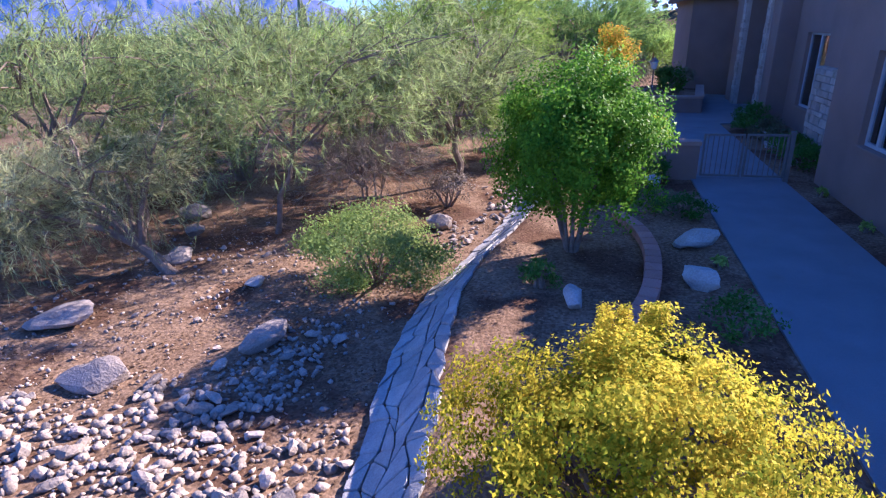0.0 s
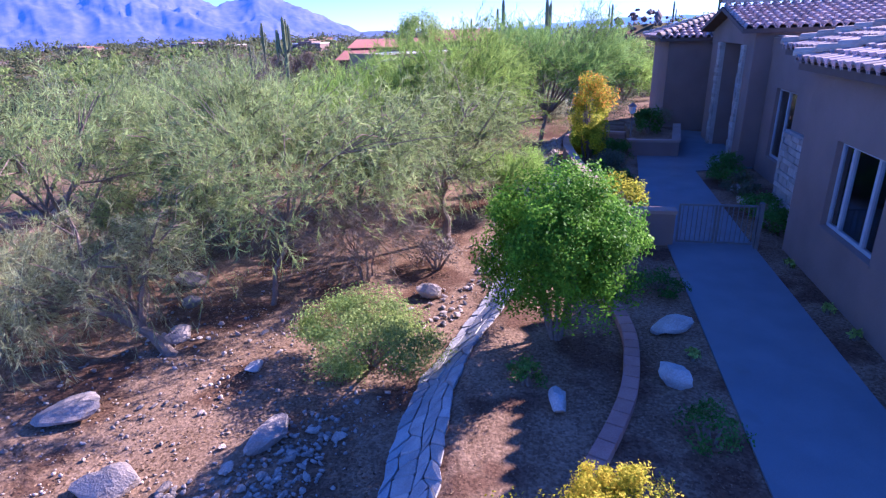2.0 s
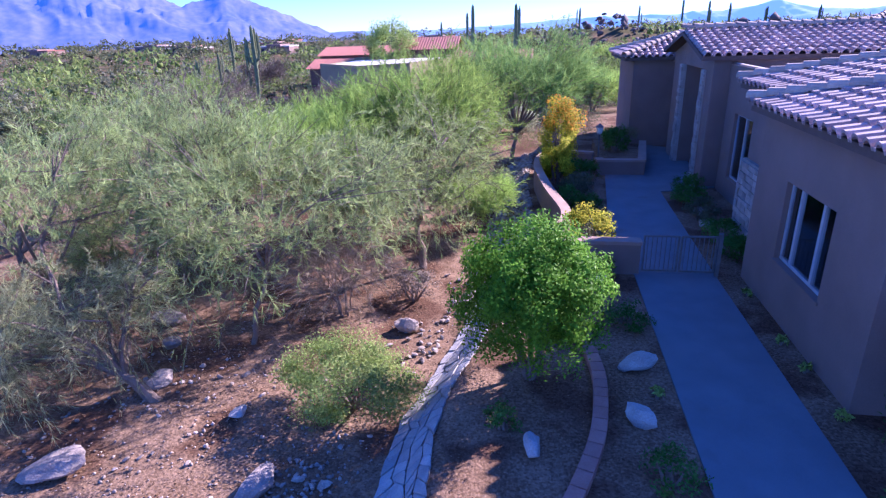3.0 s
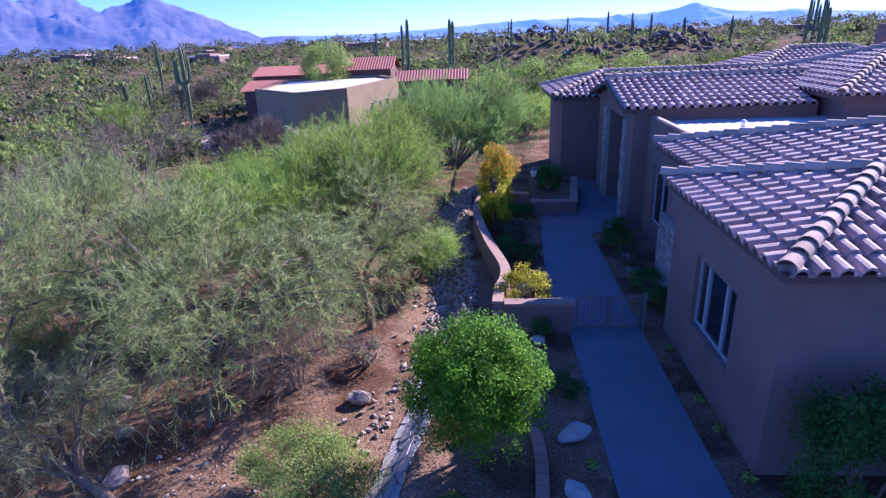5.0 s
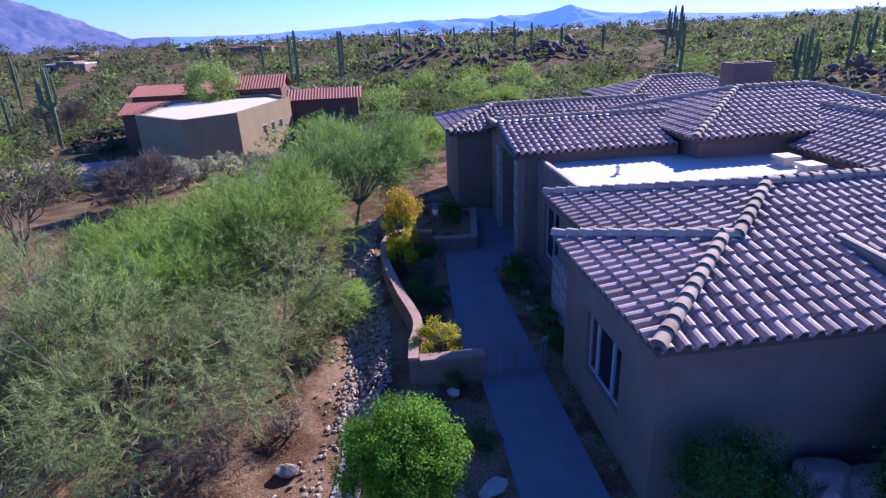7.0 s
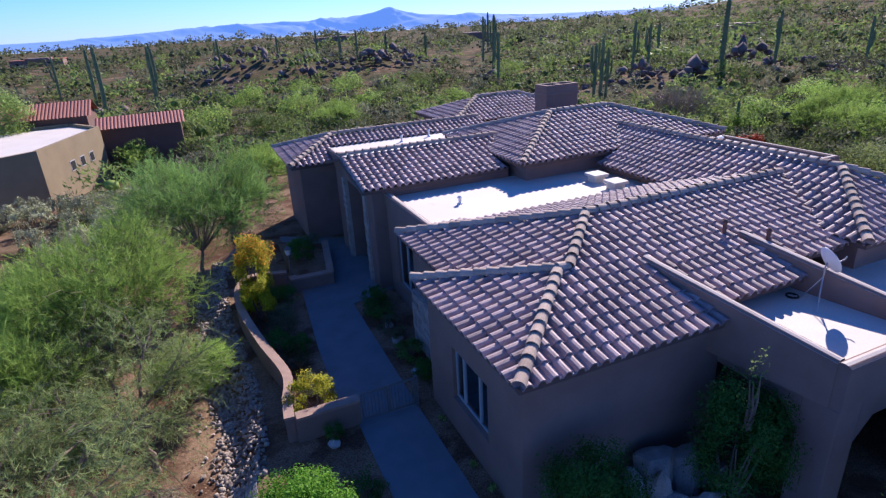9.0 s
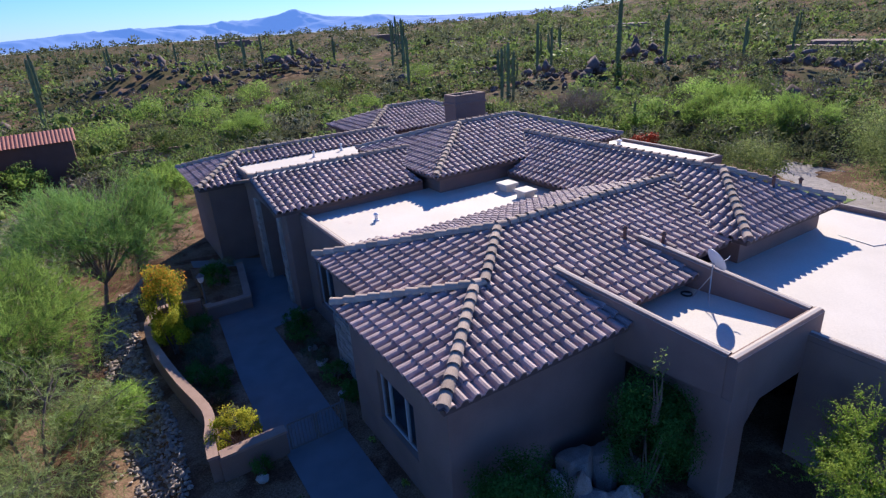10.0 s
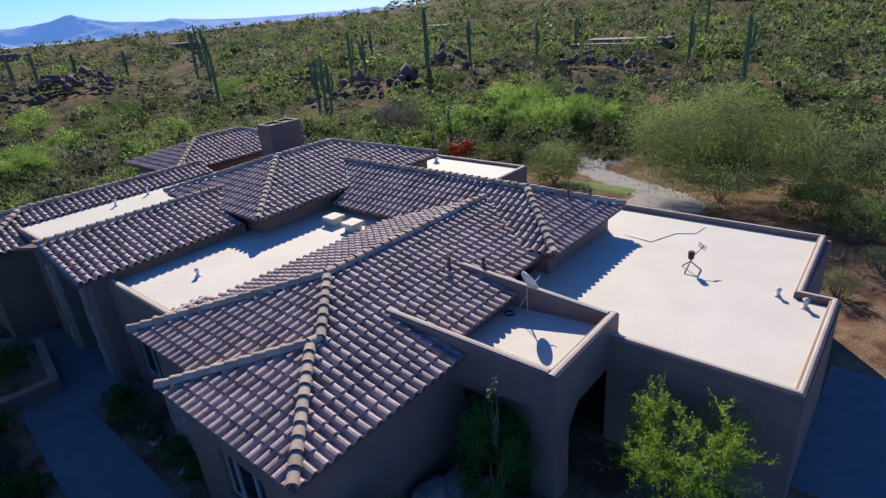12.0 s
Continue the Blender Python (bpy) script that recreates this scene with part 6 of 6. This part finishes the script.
def paint_haze(mat, haze):
    """Distance haze put into the material: the range's own surface glows faintly blue."""
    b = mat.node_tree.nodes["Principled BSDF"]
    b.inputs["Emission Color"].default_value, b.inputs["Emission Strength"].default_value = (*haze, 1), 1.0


paint_haze(M["mountain"], (0.020, 0.045, 0.105))
paint_haze(M["farmountain"], (0.11, 0.16, 0.25))
mountain("backdrop", "mountain", -80, -17, 3700, 1500, [(-80, 2.0), (-66, 4.0), (-55, 4.5), (-50, 3.4), (-46, 3.8), (-43, 3.2), (-40, 3.7), (-37, 2.9), (-34.7, 3.4), (-32.3, 2.5), (-30.5, 2.8), (-28.8, 3.3), (-26, 2.2), (-23.3, 1.2), (-20, 0.0), (-17, -0.5)], 4.0, "mountain range across the plain, painted hazy blue")
mountain("backdrop", "farmountain", -20, 60, 4500, 500, [(-20, 0.0), (-8, 0.0), (-2, 0.3), (4, 0.45), (9, 0.65), (11, 0.55), (12.7, 0.7), (15, 0.55), (17.5, 0.75), (19.3, 1.1), (20.6, 0.75), (22, 0.5), (25, 0.3), (27, 0.4), (32, 0.1), (45, -0.1), (60, -0.3)], 8.0, "far mountains on the horizon, painted pale haze blue")

# ---- pieces: stones of the wash and channel ----
rng = random.Random(21)
stones = thing("stone_bed", (-3, 4, -0.6), "bed of pale broken river stones in the wash", "stones")
for s in SMALL:
    s.materials.append(M["stone"])


def drop_stone(x, y, r, lift=0.35):
    ob = link("stone", SMALL[rng.randrange(8)], None, stones)
    ob.matrix_parent_inverse = Matrix.Translation((3, -4, 0.6))
    ob.matrix_basis = Matrix.LocRotScale((x, y, gz(x, y) + r * lift), Euler((rng.uniform(-0.4, 0.4), rng.uniform(-0.4, 0.4), rng.uniform(0, 6.28))), (r * rng.uniform(0.8, 1.4), r * rng.uniform(0.7, 1.1), r * rng.uniform(0.7, 1.1)))


n = 0
while n < 215:
    x, y = rng.uniform(-5.6, -1.3), rng.uniform(2.4, 5.9)
    if y > 5.3 - 0.35 * abs(x + 3.4) + 0.5 * math.sin(3 * x) or (x > -2.3 and y > 4.6):
        continue
    drop_stone(x, y, rng.uniform(0.055, 0.135) * rng.uniform(0.7, 1.15))
    n += 1
for i in range(45):
    drop_stone(rng.gauss(-2.75, 0.28), rng.uniform(4.6, 6.6), rng.uniform(0.05, 0.12))
for i in range(110):
    drop_stone(rng.uniform(-7.5, -1.8), rng.uniform(5.2, 9.2), rng.uniform(0.03, 0.085))
bed2 = thing("stone_bed", (-1.5, 10, -0.5), "line of pale stones along the wash edge", "stones")
for i in range(150):
    y = rng.uniform(9.2, 17.0)
    x = channel_x(y) - 0.45 - abs(rng.gauss(0, 0.35)) - (0.25 if y < 11 else 0.1)
    ob = link("stone", SMALL[rng.randrange(8)], None, bed2)
    r = rng.uniform(0.045, 0.11)
    ob.matrix_parent_inverse = Matrix.Translation((1.5, -10, 0.5))
    ob.matrix_basis = Matrix.LocRotScale((x, y, gz(x, y) + r * 0.35), Euler((rng.uniform(-0.4, 0.4), rng.uniform(-0.4, 0.4), rng.uniform(0, 6.28))), (r * rng.uniform(0.8, 1.4), r * rng.uniform(0.7, 1.1), r * rng.uniform(0.7, 1.1)))


# pebbles and litter strewn over the wash
def strewn(name, n, x0, x1, y0, y1, size, mat, label, seed, flatleaf):
    rg = np.random.default_rng(seed)
    x, y = rg.uniform(x0, x1, n), rg.uniform(y0, y1, n)
    keep = (x < channel_x(y) - 0.4) if x1 < 2 else (x > channel_x(y) + 0.45)
    keep &= np.array([noise.noise(Vector((a * 0.9, b * 0.9, seed))) > -0.12 for a, b in zip(x, y)])
    x, y = x[keep], y[keep]
    z = ground_z(x, y)
    p = np.stack([x, y, z + 0.004], 1)
    if flatleaf:
        v, q = leaves(rg, p, size, np.tile(np.array((0.0, 0.0, 1.0)), (len(p), 1)), loose=0.45)
        o = fast_mesh(name, v, q, M[mat])
    else:
        V, Q, b = [], [], 0
        for k in range(len(p)):
            v, q = shapes[k % 5]
            r = size * rg.uniform(0.4, 1.3)
            V.append(v * r * rg.uniform(0.7, 1.2, 3) + p[k] + np.array((0, 0, r * 0.3)))
            Q.append(q + b)
            b += len(v)
        o = fast_mesh(name, np.concatenate(V), np.concatenate(Q), M[mat], tris=True)
    return tagged(o, label, "ground litter", kind="stuff")


V, Q, base = [], [], 0
rg = np.random.default_rng(77)
for i in range(1200):
    if i < 600:
        x, y = rg.uniform(-5.9, -1.4), rg.uniform(2.6, 5.2)
        r = rg.uniform(0.05, 0.13)
    elif i < 850:
        x, y = rg.normal(-2.8, 0.3), rg.uniform(4.6, 6.9)
        r = rg.uniform(0.03, 0.085)
    else:
        x, y = rg.uniform(-8.0, -2.0), rg.uniform(5.0, 9.6)
        r = rg.uniform(0.02, 0.065)
    if i < 600 and y > 5.1 - 0.3 * abs(x + 3.6) + 0.3 * math.sin(3 * x):
        continue
    v, q = shapes[i % 5]
    V.append(v * r * rg.uniform(0.7, 1.3, 3) + np.array((x, y, gz(x, y) + 0.2 * r)))
    Q.append(q + base)
    base += len(v)
tagged(fast_mesh("rubble", np.concatenate(V), np.concatenate(Q), M["stone"], stones, tris=True), kind="stuff")
strewn("litter", 26000, -9, -0.9, 4.0, 16.0, 0.055, "litter", "brown leaf litter and twigs on the soil", 3, True)
strewn("pebbles", 1600, -8, -1.0, 3.0, 12.0, 0.03, "stone", "small pale pebbles in the wash", 4, False)
strewn("pebbles", 1100, -5.8, -1.5, 2.5, 5.3, 0.055, "stone", "small pale stones of the bed", 6, False)
strewn("litter", 3500, -0.6, 2.6, 4.5, 12.5, 0.03, "litter", "fine brown gravel chips and litter", 5, True)


def flag_row(parent, y0, y1, step, across, w0, w1, gap, lift, seed):
    """Flat stones fitted together on the channel's bank."""
    rg = random.Random(seed)
    rows = int((y1 - y0) / step)
    pts = [[None] * (across + 1) for _ in range(rows + 1)]
    for j in range(rows + 1):
        for i in range(across + 1):
            y = y0 + j * step + rg.uniform(-0.42, 0.42) * step + (0.5 * step if i % 2 else 0)
            s = w0 + (w1 - w0) * i / across + (rg.uniform(-0.42, 0.42) * (w1 - w0) / across if 0 < i < across else rg.uniform(-0.04, 0.04))
            pts[j][i] = (s, y)
    for j in range(rows):
        for i in range(across):
            q = [pts[j][i], pts[j][i + 1], pts[j + 1][i + 1], pts[j + 1][i]]
            cs, cy = sum(p[0] for p in q) / 4, sum(p[1] for p in q) / 4
            poly = []
            for k in range(4):
                a, b = q[k], q[(k + 1) % 4]
                for f in (0.1, 0.9):
                    s, y = a[0] + (b[0] - a[0]) * f, a[1] + (b[1] - a[1]) * f
                    d = math.hypot(s - cs, y - cy) + 1e-6
                    poly.append((s - (s - cs) / d * gap, y - (y - cy) / d * gap))
            up = lift + rg.uniform(-0.012, 0.018)
            hi = [(channel_x(y) + s, y, gz(channel_x(y) + s, y) + up) for s, y in poly]
            mid = Vector((channel_x(cy) + cs, cy, gz(channel_x(cy) + cs, cy) + up + 0.006))
            verts = [tuple(mid + (Vector(h) - mid) * 0.93 + Vector((0, 0, 0.003))) for h in hi] + [(x, y, z - 0.012) for x, y, z in hi] + [(x, y, z - 0.09) for x, y, z in hi] + [tuple(mid)]
            faces = [(k, (k + 1) % 8, 24) for k in range(8)] + [(8 + k, 8 + (k + 1) % 8, (k + 1) % 8, k) for k in range(8)] + [(16 + k, 16 + (k + 1) % 8, 8 + (k + 1) % 8, 8 + k) for k in range(8)]
            pymesh("stone", verts, faces, M["flag"], parent)


chan = thing("stone_channel", (-1, 6, -0.4), "drainage bank paved with fitted grey flagstones", "stone bank")
flag_row(chan, 3.0, 12.4, 0.235, 4, -0.45, 0.34, 0.008, 0.04, 5)
chan2 = thing("stone_channel", (-0.3, 18, -0.4), "drainage channel lined with pale rubble stones", "stone channel")
for i in range(290):
    y = rng.uniform(12.3, 28.5)
    s = rng.uniform(-0.6, 0.4)
    x, r = float(channel_x(y)) + s, rng.uniform(0.09, 0.17)
    ob = link("stone", SMALL[rng.randrange(8)], None, chan2)
    ob.matrix_basis = Matrix.LocRotScale((x, y, gz(x, y) + r * 0.2), Euler((rng.uniform(-0.5, 0.5), rng.uniform(-0.5, 0.5), rng.uniform(0, 6.28))), (r * rng.uniform(0.9, 1.5), r * rng.uniform(0.8, 1.1), r * rng.uniform(0.6, 0.9)))
V, Q, base = [], [], 0
rg = np.random.default_rng(31)
for i in range(2600):
    y = rg.uniform(12.2, 29.0)
    x = float(channel_x(y)) + rg.uniform(-0.8, 0.55)
    v, q = shapes[i % 5]
    r = rg.uniform(0.06, 0.15)
    V.append(v * r * rg.uniform(0.7, 1.3, 3) + np.array((x, y, gz(x, y) + 0.25 * r)))
    Q.append(q + base)
    base += len(v)
tagged(fast_mesh("rubble", np.concatenate(V), np.concatenate(Q), M["stone"], chan2, tris=True), kind="stuff")
edge = thing("garden_edging", (1.5, 8, 0), "curved edging of reddish stone blocks", "edging")
line = arc_points([(0.95, 5.6), (1.25, 6.4), (1.48, 7.2), (1.58, 8.0), (1.60, 8.7), (1.48, 9.5), (1.2, 10.2)], 3)
for (x0, y0), (x1, y1) in zip(line, line[1:]):
    d = Vector((x1 - x0, y1 - y0, 0))
    L, a = d.length, math.atan2(d.y, d.x)
    bm = boxes((-L / 2 + 0.008, -0.11, -0.06, L / 2 - 0.008, 0.11, 0.10), bevel=0.015)
    bmesh.ops.transform(bm, matrix=Matrix.Translation(((x0 + x1) / 2, (y0 + y1) / 2, 0.02)) @ Euler((0, 0, a)).to_matrix().to_4x4(), verts=bm.verts[:])
    part("block", bm, M["edging"], edge)

# ---- pieces: roof tiles ----
TW, TL = 0.295, 0.37          # tile module across and up the slope
PROFILE = [(-0.1475, 0.008), (-0.098, 0.008), (-0.088, 0.055), (-0.055, 0.100), (0.0, 0.117), (0.055, 0.100), (0.088, 0.055), (0.098, 0.008), (0.1475, 0.008)]


def tile_geometry(l0, l1, jig=0.0):
    """One barrel tile from l0 to l1 up the slope; its lower end rests on the tile below."""
    vs, fs = [], []
    for l, lift in ((l0, 0.055), (l1, 0.0)):
        vs += [(a, l, h + lift + jig) for a, h in PROFILE]
    vs += [(a * 0.96, l0 + 0.002, h + 0.014 + jig - 0.006) for a, h in PROFILE]
    k = len(PROFILE)
    for i in range(k - 1):
        fs.append((i, i + 1, k + i + 1, k + i))
        fs.append((2 * k + i, 2 * k + i + 1, i + 1, i))
    return vs, fs


FULL = {}


def full_tile(w):
    if w not in FULL:
        me = bpy.data.meshes.new("roof_tile")
        v, f = tile_geometry(-0.03, TL + 0.02)
        me.from_pydata(v, [], f)
        me.update()
        me.materials.append(M["tile"])
        FULL[w] = me
    return FULL[w]


def crossing(poly, a):
    """The stretch of a flat outline along the line x = a."""
    hits = []
    for (x0, y0), (x1, y1) in zip(poly, poly[1:] + poly[:1]):
        if (x0 - a) * (x1 - a) < 0 or (x0 != x1 and x0 == a):
            hits.append(y0 + (y1 - y0) * (a - x0) / (x1 - x0))
    return (min(hits), max(hits)) if len(hits) > 1 else None


def tile_roof(name, single):
    p, u, v, n = plane_axes(PLANES[name])
    flat = [((q - p[0]).dot(u), (q - p[0]).dot(v)) for q in p]
    a0, a1 = min(q[0] for q in flat), max(q[0] for q in flat)
    rg = random.Random(name)
    cols = round((a1 - a0) / TW)
    w = (a1 - a0) / cols
    basis = Matrix((u, v, n)).transposed()
    if basis.determinant() < 0:
        basis = Matrix((-u, v, n)).transposed()
        sign = -1
    else:
        sign = 1
    basis = basis.to_4x4()
    V, F = [], []
    roof = ROOFS[name]
    for c in range(cols):
        a = a0 + (c + 0.5) * w
        span = crossing(flat, a + 1e-4)
        if not span:
            continue
        lo, hi = span
        low_eave = -0.05 if lo < 0.02 else 0.0
        l = math.floor(lo / TL) * TL
        while l < hi:
            s, e = max(l, lo), min(l + TL, hi)
            if e - s > 0.06:
                jig, turn = rg.uniform(-0.004, 0.006), rg.uniform(-0.012, 0.012)
                m = Matrix.Translation(p[0] + u * a + v * (s + (low_eave if s < 0.02 else 0)) + n * (0.004 + jig)) @ basis @ Euler((0, 0, turn)).to_matrix().to_4x4()
                if single:
                    if e - s > TL - 0.02:
                        me = full_tile(w)
                    else:
                        me = bpy.data.meshes.new("roof_tile")
                        tv, tf = tile_geometry(-0.03, e - s + 0.02)
                        me.from_pydata(tv, [], tf)
                        me.update()
                        me.materials.append(M["tile"])
                    ob = new("roof_tile", me)
                    ob.parent = roof
                    ob.matrix_basis = m
                else:
                    tv, tf = tile_geometry(-0.03, e - s + 0.02)
                    b = len(V)
                    V += [m @ Vector(q) for q in tv]
                    F += [tuple(b + i for i in q) for q in tf]
            l += TL
    if V:
        o = pymesh("roof_tiles", V, F, M["tile"], roof)
        o["kind"] = "stuff"


for name in PLANES:
    if name not in ("t_north", "t_east", "g_east", "p_north", "f_north"):
        tile_roof(name, name in ("a_west",))

# ridge and hip caps
v, f = [], []
for l, r in ((0.0, 0.15), (0.40, 0.125)):
    v += [(math.cos(math.pi * k / 8) * r, l, math.sin(math.pi * k / 8) * r + (0.03 if l == 0 else 0)) for k in range(9)]
v += [(math.cos(math.pi * k / 8) * 0.13, 0.003, math.sin(math.pi * k / 8) * 0.13 + 0.03) for k in range(9)]
for k in range(8):
    f += [(k, k + 1, 9 + k + 1, 9 + k), (18 + k, 18 + k + 1, k + 1, k)]
capmesh = bpy.data.meshes.new("ridge_cap")
capmesh.from_pydata(v, [], f)
capmesh.update()
capmesh.materials.append(M["captile"])
for q0, q1 in CAPS:
    a, b = Vector(q0), Vector(q1)
    d = b - a
    L = d.length
    d.normalize()
    side = d.cross(Vector((0, 0, 1))).normalized()
    up = side.cross(d)
    k = max(1, round(L / 0.36))
    base = Matrix((side, d, up)).transposed().to_4x4()
    for i in range(k):
        ob = new("ridge_cap", capmesh)
        ob.parent = house
        ob.matrix_parent_inverse = Matrix.Translation((-5, -8, 0))
        ob.matrix_basis = Matrix.Translation(a + d * (L * i / k - (0.05 if i == 0 else 0)) + up * 0.10) @ base @ Matrix.Diagonal((1, L / k / 0.36, 1, 1))
